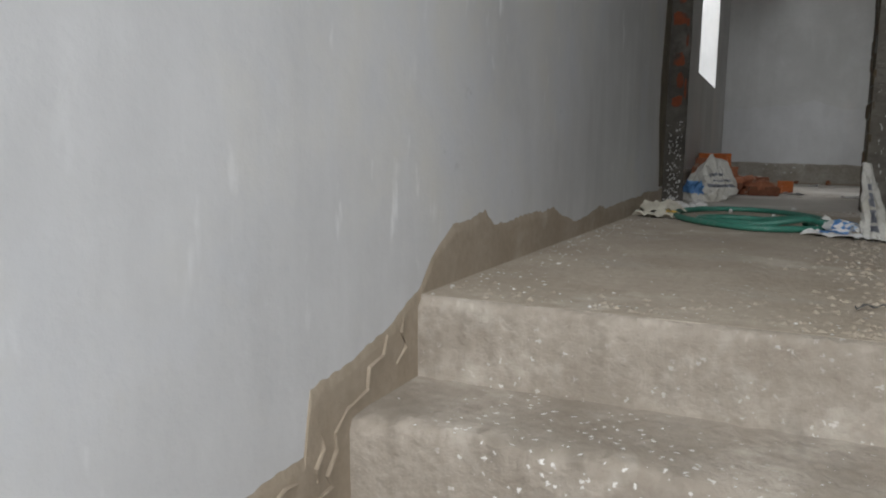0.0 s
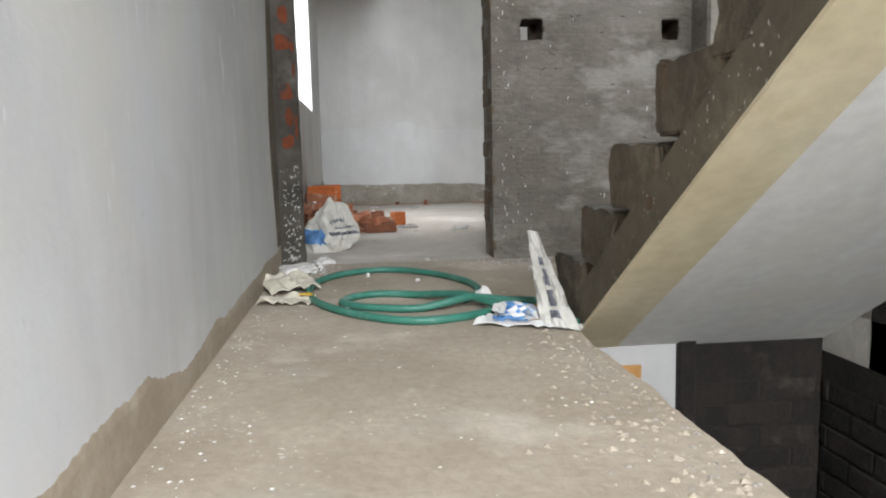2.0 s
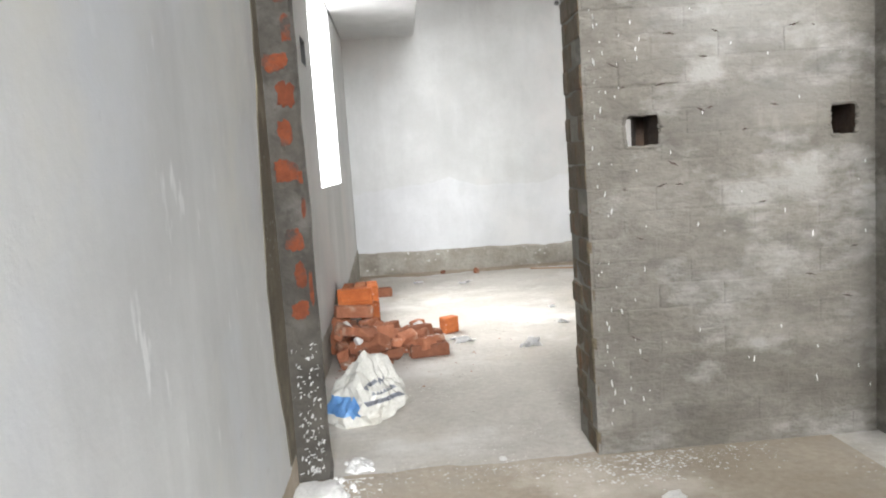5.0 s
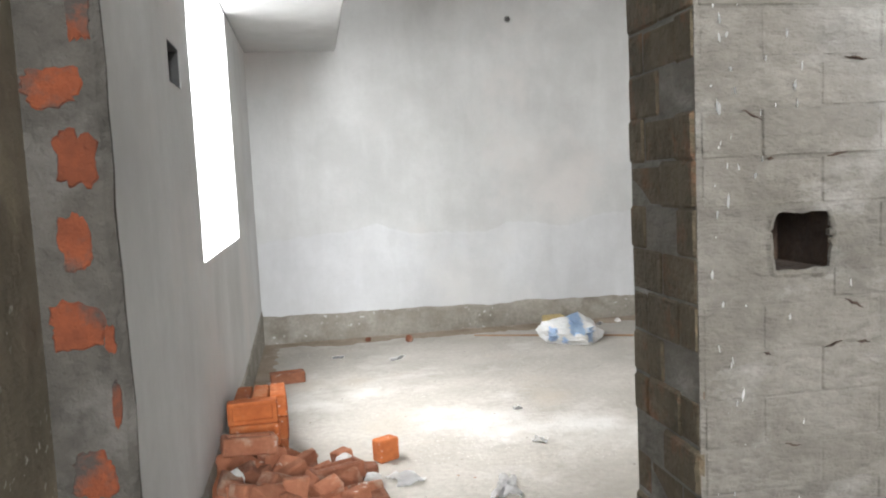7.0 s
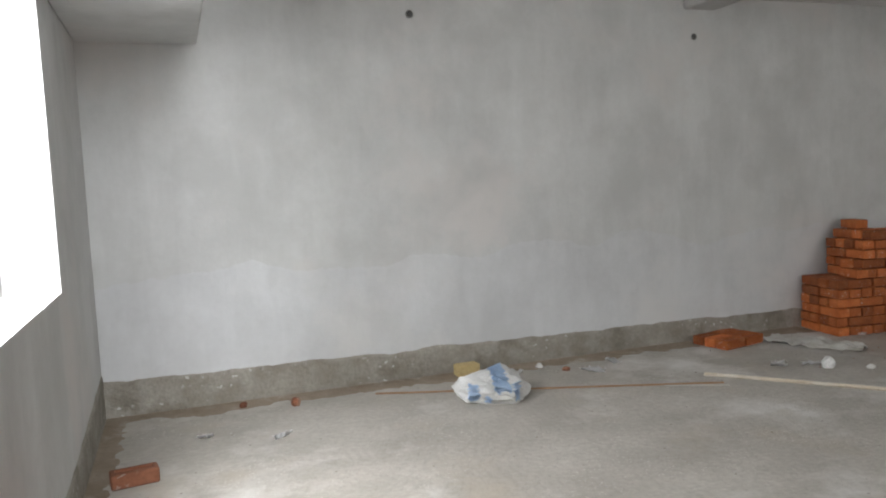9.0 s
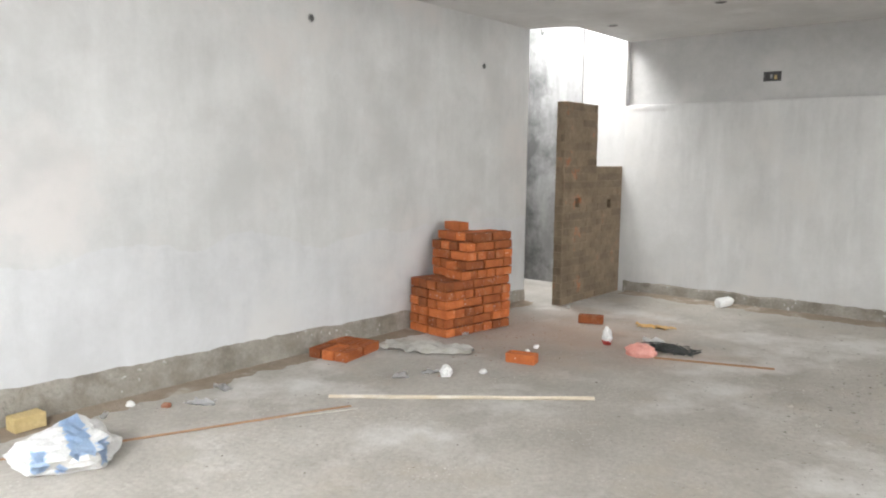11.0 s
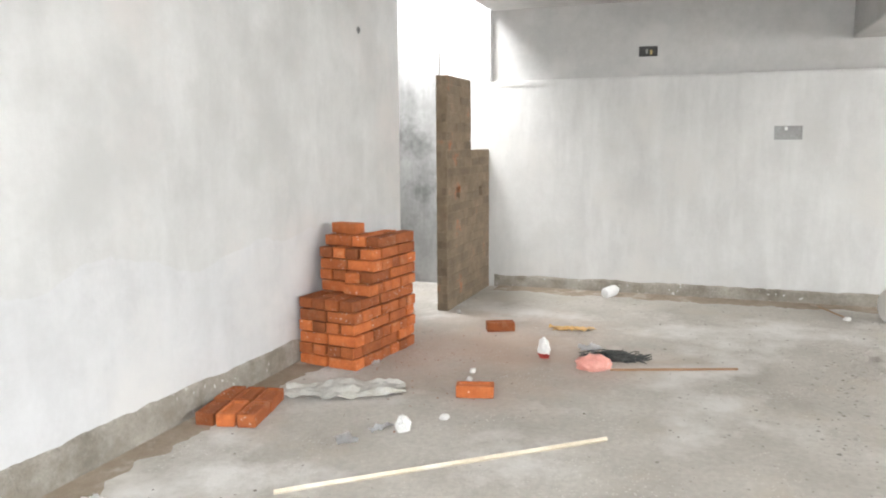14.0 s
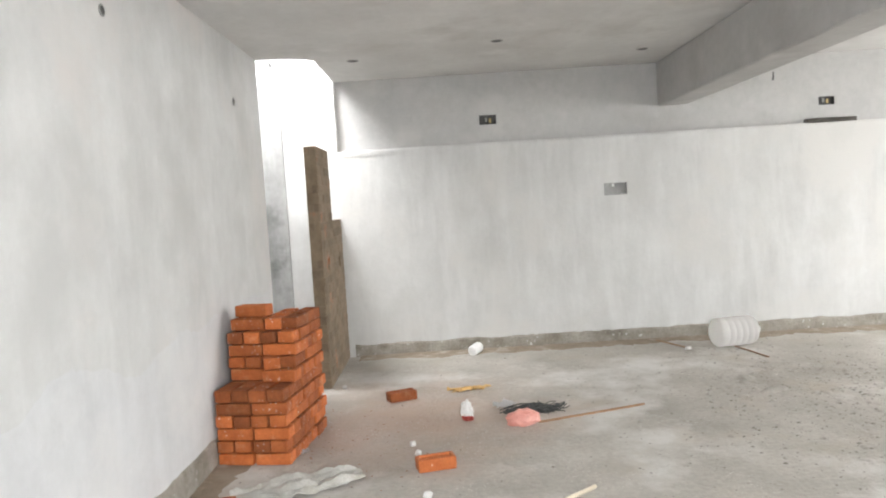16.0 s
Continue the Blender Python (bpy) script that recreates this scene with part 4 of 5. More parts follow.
for i in range(480):
    u, v = rr.random(), rr.random()
    x, y = -0.40 + 0.60 * u, 6.02 + 0.72 * v
    if u > 0.42 + 0.62 * math.sin(math.pi * (0.18 + 0.66 * v)) ** 2 or (u > 0.55 and v < 0.2):
        continue
    below = [p for p in spots if (p[0] - x) ** 2 + (p[1] - y) ** 2 < 0.0082]
    z = max([p[2] for p in below], default=0.0)
    if z > 0.19 * (1 - 0.8 * u) * (1.2 - 0.75 * v):
        continue
    big = rr.random() < 0.06 and z > 0.04
    me = rr.choice(WHOLE_DUSTY) if big else rr.choice(CHUNKS)
    if not big and rr.random() < 0.45:
        m = pose(x, y, z + 0.036, 90 + rr.uniform(-24, 24) * (z > 0), rr.uniform(-24, 24) * (z > 0), 0)
        m = pose(x, y, 0, 0, 0, rr.uniform(0, 360)) @ pose(-x, -y, 0) @ m
    else:
        m = pose(x, y, max(0.0, z - 0.004), rr.uniform(-32, 32) if z else 0, rr.uniform(-32, 32) if z else 0, rr.uniform(0, 360))
    piece("brick" if big else "brick_piece", me, heap, m)
    spots.append((x, y, z + (0.066 if big else 0.044)))
for x, y, z, a in ((0.10, 6.22, 0.0, 8), (-0.33, 6.48, 0.20, 12), (0.02, 6.42, 0.06, 20)):
    piece("brick", rr.choice(WHOLE_DUSTY), heap, pose(x, y, z, rr.uniform(-8, 8) if z else 0, rr.uniform(-8, 8) if z else 0, a))
piece("half_brick", HALF[0], heap, pose(0.235, 6.80, 0.052, 90, 0, 30))
for x, y, z in ((-0.40, 6.62, 0.17), (-0.33, 6.68, 0.14), (-0.30, 5.96, 0.0), (-0.27, 6.10, 0.12), (-0.19, 6.14, 0.10), (0.06, 6.52, 0.08), (0.17, 6.47, 0.0), (-0.36, 6.20, 0.17)):
    bm = bmesh.new()
    bmesh.ops.create_icosphere(bm, subdivisions=2, radius=0.04)
    for v in bm.verts:
        v.co += Vector(noise.noise_vector(v.co * 30 + Vector((x * 9, y, 0)))) * 0.014
    ob = part("plaster_lump", bm, M_CHALK, heap, "white plaster lump")
    ob.matrix_basis = pose(x, y, z + 0.025)


# ---- sacks, bags and litter ----
def bag(name, label, at, turn, size, seed, material, prints=(), rough=0.35, category="bag", level=4):
    ob = thing(name, label, category, at=at, turn=turn)
    bm = crumpled(*size, seed, rough, level)
    made = []
    for pname, inside, pm in prints:
        made.append((pname, patch_of(bm, inside), pm))
    part("skin", bm, material, ob)
    for pname, pb, pm in made:
        if len(pb.faces):
            part(pname, pb, pm, ob, pm.name.replace("_", " "))
        else:
            pb.free()
    return ob


# cement sack by the doorway: a cone-like crumpled body with a peak
def peaked_sack():
    ob = thing("cement_sack", "crumpled white woven sack with blue print by the doorway", "sack", at=(-0.215, 5.20, 0), turn=6)
    bm = folded(0.20, 0.16, 0.19, 7, 15, 0.17, 0.28)
    blue = patch_of(bm, lambda c: c.y < -0.02 and c.x < -0.03 and 0.05 < c.z < 0.13)
    ink = patch_of(bm, lambda c: c.y < -0.02 and c.x > 0.0 and (0.10 < c.z < 0.115 or 0.13 < c.z < 0.14 or 0.17 < c.z < 0.185))
    part("skin", bm, M_OLDSACK, ob)
    part("printed_panel", blue, M_BLUE, ob, "bright blue printed panel")
    part("printed_bars", ink, M_GREYINK, ob, "grey printed bars")


peaked_sack()
bb = thing("plastic_bag", "crumpled white and pale blue plastic bag on the floor", "bag", at=(1.86, 8.83, 0), turn=-12)
bm = folded(0.245, 0.19, 0.12, 12, 11, 0.16, 0.0)
prints = [patch_of(bm, lambda c: 0.0 < c.x < 0.10 and c.z > 0.085), patch_of(bm, lambda c: -0.16 < c.x < -0.10 and 0.03 < c.z < 0.13 and c.y < 0), patch_of(bm, lambda c: 0.12 < c.x < 0.17 and c.y < 0 and 0.02 < c.z < 0.12), patch_of(bm, lambda c: -0.06 < c.x < -0.03 and c.y < 0 and 0.02 < c.z < 0.07)]
part("skin", bm, M_SACK, bb)
for p in prints:
    if len(p.faces):
        part("printed_panel", p, M_PALEBLUE, bb, "pale blue printed panel")
    else:
        p.free()
yb = thing("fibre_block", "ochre fibre block at the foot of the wall", "block", at=(1.95, 9.47, 0), turn=4)
part("block", box_bm(-0.085, 0.085, -0.05, 0.05, 0, 0.085, bevel=0.006), M_YELLOWBLOCK, yb)

# flattened old sack near the pile
ob = thing("flat_sack", "flattened cement-dusted sack lying on the floor", "sack", at=(4.66, 8.97, 0), turn=-65)
bm = sheet((-0.35, -0.12, 0.004), (0.72, 0, 0), (0, 0.26, 0), 30, 14, 0.055, 2.0, 0.004, lambda a, b: (a, 0.5 + (b - 0.5) * (0.45 + 0.75 * math.sin(math.pi * (0.12 + 0.8 * a)))))
smooth(part("skin", bm, M_OLDSACK, ob))

# litter in the passage: hose, sacks, papers, plaster
hose = thing("hose", "coiled green rubber water hose on the floor", "hose")
ctrl = [(0.62, 3.40), (0.50, 3.455), (0.36, 3.44), (0.26, 3.40), (0.13, 3.385), (0.02, 3.40), (-0.10, 3.46), (-0.165, 3.55), (-0.12, 3.65), (-0.03, 3.69), (0.09, 3.66), (0.20, 3.57), (0.30, 3.45), (0.42, 3.30), (0.50, 3.20), (0.56, 3.12), (0.60, 3.06)]
loop = [(0.30, 3.52), (0.36, 3.62), (0.385, 3.75), (0.36, 3.92), (0.27, 4.11), (0.15, 4.25), (0.03, 4.31), (-0.10, 4.29), (-0.22, 4.18), (-0.29, 4.02), (-0.31, 3.84), (-0.28, 3.64), (-0.20, 3.46), (-0.08, 3.31), (0.04, 3.22), (0.15, 3.20), (0.27, 3.24), (0.37, 3.31), (0.44, 3.38)]


def spline(pts, per=7):
    out = []
    p = [pts[0]] + list(pts) + [pts[-1]]
    for i in range(1, len(p) - 2):
        for k in range(per):
            t = k / per
            out.append(tuple(0.5 * (2 * p[i][a] + (p[i + 1][a] - p[i - 1][a]) * t + (2 * p[i - 1][a] - 5 * p[i][a] + 4 * p[i + 1][a] - p[i + 2][a]) * t * t + (3 * p[i][a] - p[i - 1][a] - 3 * p[i + 1][a] + p[i + 2][a]) * t ** 3) for a in range(len(p[0]))))
    out.append(tuple(pts[-1]))
    return out


ctrl = [(0.055 + 0.935 * x, 1.0145 * y - 0.12) for x, y in ctrl]
loop = [(0.055 + 0.935 * x, 1.0145 * y - 0.13) for x, y in loop]
lower = [(x, y, 0.0145) for x, y in spline(loop)]
upper = [(x, y, 0.0145 + 0.028 * max(0.0, 1 - abs(x - 0.33) / 0.16)) for x, y in spline(ctrl)]
smooth(part("coil", tube(lower, 0.0135, 10), M_HOSE, hose))
smooth(part("coil", tube(upper, 0.0135, 10), M_HOSE, hose))

ob = thing("standing_sack", "stiff white woven sack standing folded against the stair", "sack")
bm = sheet((0.512, 3.008, 0.003), (0.098, -0.079, 0.0), (-0.005, 0.185, 0.270), 14, 24, 0.028, 5.0, 0.005, lambda a, b: (a * (1 - 0.72 * b) + 0.05 * b + 0.05 * noise.noise((b * 6, a * 2, 3)), b))
stripe = patch_of(bm, lambda c: 0.03 < c.z < 0.20 and 0.30 < (c.x - 0.512) / 0.098 / (1 - 0.72 * c.z / 0.27) < 0.55 and int(c.z * 140) % 4, 0.003)
smooth(part("skin", bm, M_OLDSACK, ob))
part("printed_bars", stripe, M_GREYINK, ob, "grey printed bars")
ob = thing("flat_bag", "flat white printed bag lying under the hose", "bag")
bm = sheet((0.31, 3.07, 0.003), (0.30, -0.14, 0), (0.12, 0.16, 0), 18, 12, 0.03, 8.0, 0.003)
blue = patch_of(bm, lambda c: 0.38 < c.x < 0.47 and 3.05 < c.y < 3.14)
yel = patch_of(bm, lambda c: 0.49 < c.x < 0.53 and 3.02 < c.y < 3.13)
red = patch_of(bm, lambda c: 0.53 < c.x < 0.56 and 3.02 < c.y < 3.13)
smooth(part("skin", bm, M_SACK, ob))
for pb, pm, lb in ((blue, M_BLUE, "blue print"), (yel, M_YELLOWPRINT, "yellow print"), (red, M_REDPRINT, "dark red print")):
    if len(pb.faces):
        part("printed_area", pb, pm, ob, lb)
for nm, lb, at, turn, size, skin, ink in (("printed_packet", "crumpled white packet with blue print on the flat bag", (0.455, 3.135, 0.012), 62, (0.045, 0.075, 0.032), M_SACK, M_BLUE), ("printed_packet", "crumpled white packet lying on the flat bag", (0.495, 3.10, 0.012), 20, (0.028, 0.07, 0.026), M_SACK, M_PALEBLUE), ("orange_packet", "torn orange and yellow packet on the flat bag", (0.54, 3.175, 0.010), -18, (0.018, 0.045, 0.022), M_TEAK, M_YELLOWPRINT)):
    ob = thing(nm, lb, "packet", "packets", at=at, turn=turn)
    bm = folded(*size, at[0] * 40, 9, 0.2, 0.0, 3)
    pr = patch_of(bm, lambda c, w=size[1]: -0.7 * w < c.y < 0.3 * w and c.z > 0.014 and int((c.y + 1) * 110) % 2, 0.0012)
    part("skin", bm, skin, ob)
    if len(pr.faces):
        part("printed_area", pr, ink, ob)
    else:
        pr.free()
ob = thing("paper_bag", "torn cream paper bag lying by the wall", "paper bag", at=(-0.315, 3.86, 0), turn=20)
smooth(part("skin", sheet((-0.10, -0.09, 0.004), (0.20, 0, 0.01), (-0.01, 0.22, 0.03), 14, 14, 0.04, 3.0, 0.004), M_PAPER, ob))
ob = thing("paper_scrap", "grubby cream paper scrap with a yellow corner", "paper scrap", at=(-0.305, 3.57, 0), turn=-12)
smooth(part("skin", sheet((-0.10, -0.05, 0.003), (0.20, 0, 0), (0, 0.11, 0.005), 12, 8, 0.035, 6.0, 0.003), M_PAPER, ob))
smooth(part("yellow_corner", sheet((0.045, 0.01, 0.028), (0.045, 0, 0), (0, 0.04, 0), 4, 4, 0.01, 6.0, 0.002), M_YELLOWPRINT, ob, "yellow printed corner"))


def plaster_heap(name, at, r, h, n, seed, label):
    ob = thing(name, label, "plaster heap", at=at)
    q = random.Random(seed)
    if h:
        bm = bmesh.new()
        bmesh.ops.create_icosphere(bm, subdivisions=4, radius=1)
        for v in bm.verts:
            k = 1 + 0.35 * noise.noise(v.co * 1.3 + Vector((seed, 0, 0))) + 0.12 * noise.noise(v.co * 5 + Vector((seed, 0, 0)))
            v.co = (v.co.x * r * 0.75 * k, v.co.y * r * k, max(0.0, v.co.z) * h * k)
        part("mound", bm, M_CHALK, ob)
    for i in range(n):
        a, d = q.uniform(0, 6.28), r * 1.25 * q.random() ** 0.6
        s = q.uniform(0.003, 0.012)
        bm = bmesh.new()
        bmesh.ops.create_icosphere(bm, subdivisions=2, radius=s)
        for v in bm.verts:
            v.co += Vector(noise.noise_vector(v.co * 28 + Vector((i, seed, 0)))) * s * 0.4
            v.co.z = max(-s * 0.4, v.co.z)
        o = part("lump", bm, M_CHALK, ob)
        o.matrix_basis = pose(d * math.cos(a) * 0.8, d * math.sin(a), s * 0.4 + max(0, h * (1 - d / r)) * q.random() * 0.8, 0, 0, q.uniform(0, 360))
    return ob


plaster_heap("plaster_heap", (-0.335, 4.43, 0), 0.125, 0.03, 34, 3, "heap of white plaster lumps at the jamb")
plaster_heap("plaster_heap", (-0.22, 4.66, 0), 0.06, 0.03, 10, 4, "small spill of white plaster lumps")
plaster_heap("plaster_crumbs", (-0.32, 4.1, 0), 0.18, 0.0, 16, 6, "scattered white plaster crumbs by the wall")


def chip(at, size, seed, material, name, label, category, group=""):
    bm = bmesh.new()
    bmesh.ops.create_icosphere(bm, subdivisions=2, radius=1)
    for v in bm.verts:
        v.co += Vector(noise.noise_vector(v.co * 1.6 + Vector((seed, 0, seed)))) * 0.45
        v.co = (v.co.x * size[0], v.co.y * size[1], max(-0.5, v.co.z) * size[2] + 0.5 * size[2])
    return solo(name, bm, material, label, category, group, m=pose(*at, 0, 0, seed * 47 % 360))


for i, (x, y, a, c) in enumerate(((0.77, 4.19, 0.05, 0.012), (-0.004, 4.13, 0.014, 0.014), (0.205, 3.97, 0.012, 0.01), (0.411, 3.50, 0.035, 0.03), (-0.08, 3.37, 0.012, 0.012), (0.30, 4.62, 0.02, 0.008))):
    chip((x, y, 0), (a, a * 0.7, c), i + 1.0, M_CHALK, "plaster_chip", "white plaster chip lying on the concrete floor", "plaster chip", "plaster chips")
for i, (x, y, a, c) in enumerate(((0.37, 9.42, 0.028, 0.025), (0.69, 9.31, 0.045, 0.035), (2.63, 9.23, 0.03, 0.02))):
    chip((x, y, 0), (a, a * 0.7, c), i + 20.0, M_DUSTBRICK, "brick_chip", "small broken piece of red brick on the floor", "brick chip", "brick chips")


def film_scrap(at, turn, w, d, seed, material, name, label, lift=0.03, category="plastic scrap"):
    ob = thing(name, label, category, "plastic scraps", at=at, turn=turn)
    smooth(part("film", sheet((-w / 2, -d / 2, 0.002), (w, 0, 0), (0, d, 0), 16, 10, lift, seed, 0.0015,
                              lambda a, b: (0.5 + (a - 0.5) * (0.75 + 0.4 * noise.noise((b * 3, seed, 2))), 0.5 + (b - 0.5) * (0.7 + 0.5 * noise.noise((a * 3, seed, 4))))), material, ob))
    return ob


for i, (x, y, w, d) in enumerate(((0.11, 8.89, 0.12, 0.05), (0.52, 8.71, 0.16, 0.07), (0.71, 6.31, 0.28, 0.14), (0.31, 6.50, 0.20, 0.16), (1.0, 6.78, 0.08, 0.06), (5.27, 9.05, 0.07, 0.07), (4.0, 8.62, 0.17, 0.12), (3.06, 9.29, 0.2, 0.10), (2.80, 9.13, 0.22, 0.12), (4.20, 8.52, 0.16, 0.06), (1.03, 7.3, 0.06, 0.04), (2.3, 9.32, 0.12, 0.04))):
    film_scrap((x, y, 0), i * 37 % 180, w, d, i * 1.7, M_FILM, "film_scrap", "crumpled scrap of dirty clear plastic film")
film_scrap((6.60, 7.95, 0), -80, 0.40, 0.14, 3.3, M_AMBER, "amber_film", "crumpled amber plastic film on the floor", 0.05)
bag("pink_bag", "small inflated pink plastic bag on the floor", (5.60, 7.63, 0), -80, (0.13, 0.075, 0.07), 8.8, M_PINK, rough=0.22, category="bag", level=3)
net = thing("net_bundle", "tangled bundle of black plastic net on the floor", "net", at=(5.87, 7.55, 0), turn=-84)
q = random.Random(9)
for i in range(46):
    p = [(q.uniform(-0.22, 0.03), q.uniform(-0.05, 0.05), q.uniform(0.006, 0.04))]
    a = q.uniform(-0.5, 0.5)
    for k in range(7):
        a += q.uniform(-0.6, 0.6)
        p.append((p[-1][0] + 0.04 * math.cos(a), p[-1][1] * 0.9 + 0.025 * math.sin(a), min(0.06, max(0.006, p[-1][2] + q.uniform(-0.02, 0.02)))))
    part("strand", tube(p, 0.0038, 4), M_BLACKNET, net)
bm = crumpled(0.20, 0.06, 0.035, 6.1, 0.5, 3)
part("core", bm, M_BLACKNET, net)
film_scrap((6.05, 7.72, 0), 20, 0.10, 0.22, 9.2, M_FILM, "film_scrap", "crumpled scrap of dirty clear plastic film", 0.06)
cup = thing("paper_cup", "crumpled white and red paper cup on the floor", "cup", at=(5.78, 8.0, 0), turn=30)
bm = crumpled(0.055, 0.045, 0.10, 2.2, 0.4, 3)
band = patch_of(bm, lambda c: c.z < 0.035)
part("wall", bm, M_WHITEPLASTIC, cup)
part("printed_band", band, M_RED, cup, "red printed band")


def stick(name, a, b, r, material, label, flat=False):
    ob = thing(name, label, "stick", "sticks on the floor")
    a, b = Vector((*a, r)), Vector((*b, r))
    pts = [tuple(a.lerp(b, i / 12) + Vector((0.004 * noise.noise((i * 0.6, a.x, 0)), 0.006 * noise.noise((i * 0.5, b.x, 3)), 0))) for i in range(13)]
    part("shaft", tube(pts, r, 4 if flat else 7), material, ob)
    return ob


stick("batten", (3.37, 8.64), (4.415, 7.385), 0.012, M_WOOD, "long pale timber batten lying on the floor", True)
stick("batten", (2.98, 8.55), (3.34, 8.36), 0.005, M_OLDSACK, "short dusty timber batten lying on the floor", True)
stick("cane", (5.60, 7.52), (5.88, 6.74), 0.008, M_BROWNWOOD, "thin brown cane lying on the floor")
stick("cane", (1.22, 9.30), (3.35, 8.42), 0.006, M_BROWNWOOD, "long thin brown cane lying on the floor")
stick("cane", (8.12, 6.02), (7.70, 5.86), 0.006, M_BROWNWOOD, "short brown stick near the plastic jug")
stick("cane", (7.62, 5.42), (7.10, 5.33), 0.006, M_BROWNWOOD, "short brown stick near the plastic jug")

wb = thing("white_canister", "small white plastic canister by the wall", "canister", at=(8.03, 7.83, 0.052), turn=60)
sk = part("body", lathe([(0.014, -0.105), (0.042, -0.101), (0.052, -0.084), (0.052, 0.042), (0.038, 0.07), (0.021, 0.08), (0.021, 0.098), (0.001, 0.099)], 18), M_WHITEPLASTIC, wb)
sk.matrix_basis = pose(0, 0, 0, 84, 0, 0)
smooth(sk)
wc = thing("white_cup", "small crushed white cup on the floor", "cup", at=(4.22, 8.40, 0))
part("wall", crumpled(0.05, 0.045, 0.055, 7.7, 0.25, 3), M_WHITEPLASTIC, wc)
for i, (x, y) in enumerate(((4.44, 8.25), (5.29, 8.36), (5.10, 8.32), (7.62, 5.86), (2.5, 9.40), (6.9, 9.0))):
    chip((x, y, 0), (0.028, 0.02, 0.022), i + 41.0, M_CHALK, "plaster_chip", "white plaster chip lying on the concrete floor", "plaster chip", "plaster chips")

# big clear water jug lying on its side
jug = thing("water_jug", "large frosted clear plastic water jug lying on its side", "water jug", at=(7.66, 5.42, 0.140), turn=0)
prof = [(0.02, -0.19), (0.11, -0.19), (0.132, -0.17)]
for i in range(5):
    z = -0.15 + i * 0.062
    prof += [(0.136, z), (0.136, z + 0.040), (0.132, z + 0.046), (0.132, z + 0.054)]
prof += [(0.136, 0.165), (0.12, 0.20), (0.07, 0.225), (0.03, 0.235), (0.028, 0.27), (0.02, 0.27)]
body = smooth(part("body", lathe(prof, 28), M_JUG, jug))
body.matrix_basis = pose(0, 0, 0, 90, 0, 10)

# bent wire on the landing
bw = thing("binding_wire", "bent rusty binding wire on the landing", "wire", at=(0.41, 1.535, 0))
part("strand", tube([(0.03 * math.cos(a * 0.9), 0.022 * math.sin(a * 1.3), 0.006 + 0.004 * (i % 3)) for i, a in enumerate([k * 0.45 for k in range(18)])], 0.0015, 5), M_DARK, bw)


# loose grit and chips over floors and steps
def grit(name, count, seed, area, height, sizes, material, label):
    q = random.Random(seed)
    verts, faces = [], []
    for i in range(count):
        x, y = area(q)
        s = sizes[0] + (sizes[1] - sizes[0]) * q.random() ** 3
        a = q.uniform(0, 6.28)
        base = len(verts)
        z = height(x, y)
        for k in range(5):
            r = s * q.uniform(0.6, 1.1)
            verts.append((x + r * math.cos(a + k * 1.2566), y + r * math.sin(a + k * 1.2566), z + 0.0005))
        verts.append((x + q.uniform(-0.3, 0.3) * s, y + q.uniform(-0.3, 0.3) * s, z + s * q.uniform(0.3, 0.6)))
        faces += [(base + k, base + (k + 1) % 5, base + 5) for k in range(5)]
    me = bpy.data.meshes.new(name)
    me.from_pydata(verts, [], faces)
    me.materials.append(material)
    return tagged(new(name, me), label, "grit", kind="stuff")


grit("floor_grit", 1300, 1, lambda q: (q.uniform(-0.4, 8.1), q.uniform(4.9, 9.45)), lambda x, y: 0, (0.002, 0.010), M_GRIT, "dark grit scattered on the concrete floor")
grit("rough_patch_grit", 1100, 2, lambda q: (q.gauss(5.2, 1.0), q.gauss(5.6, 0.8)), lambda x, y: 0, (0.002, 0.010), M_GRIT, "coarse grit where the floor is broken up")
grit("passage_crumbs", 650, 3, lambda q: (q.uniform(-0.41, 0.58) if q.random() < 0.25 else -0.41 + abs(q.gauss(0, 0.10)), q.uniform(1.3, 4.5)), lambda x, y: 0, (0.0015, 0.007), M_CHALK, "white plaster crumbs along the passage wall")
grit("partition_dust", 520, 8, lambda q: (q.uniform(0.15, 1.25), YP - 0.01 - abs(q.gauss(0, 0.07))), lambda x, y: 0, (0.001, 0.005), M_CHALK, "white plaster dust at the foot of the partition")
grit("plaster_spill", 1500, 31, lambda q: (max(-0.42, q.gauss(-0.30, 0.075)), min(4.56, q.gauss(4.40, 0.12))) if q.random() < 0.62 else (q.gauss(0.80, 0.17), min(4.56, q.gauss(4.46, 0.07))), lambda x, y: 0, (0.0015, 0.009), M_CHALK, "white plaster dust and flakes spilt on the floor")
grit("edge_crumbs", 500, 4, lambda q: (0.59 - abs(q.gauss(0, 0.10)), q.uniform(1.3, 3.0)), lambda x, y: 0, (0.002, 0.010), M_GRIT, "grit along the broken landing edge")
grit("step_crumbs", 260, 5, lambda q: (q.uniform(-0.41, 0.58), q.uniform(0.36, 1.21)), lambda x, y: -STEP_RISE * (1 + int((NOSE + 0.01 - y) / STEP_TREAD)), (0.001, 0.004), M_CHALK, "white crumbs on the stair treads")

grit("nosing_crumbs", 420, 14, lambda q: (q.uniform(-0.41, 0.59), NOSE + 0.03 + abs(q.gauss(0, 0.10))), lambda x, y: 0, (0.002, 0.012), M_LANDING, "grit on the worn front of the landing")
grit("nosing_flakes", 120, 15, lambda q: (q.uniform(-0.41, 0.59), NOSE + 0.025 + abs(q.gauss(0, 0.12))), lambda x, y: 0, (0.001, 0.005), M_CHALK, "white plaster flakes on the worn front of the landing")

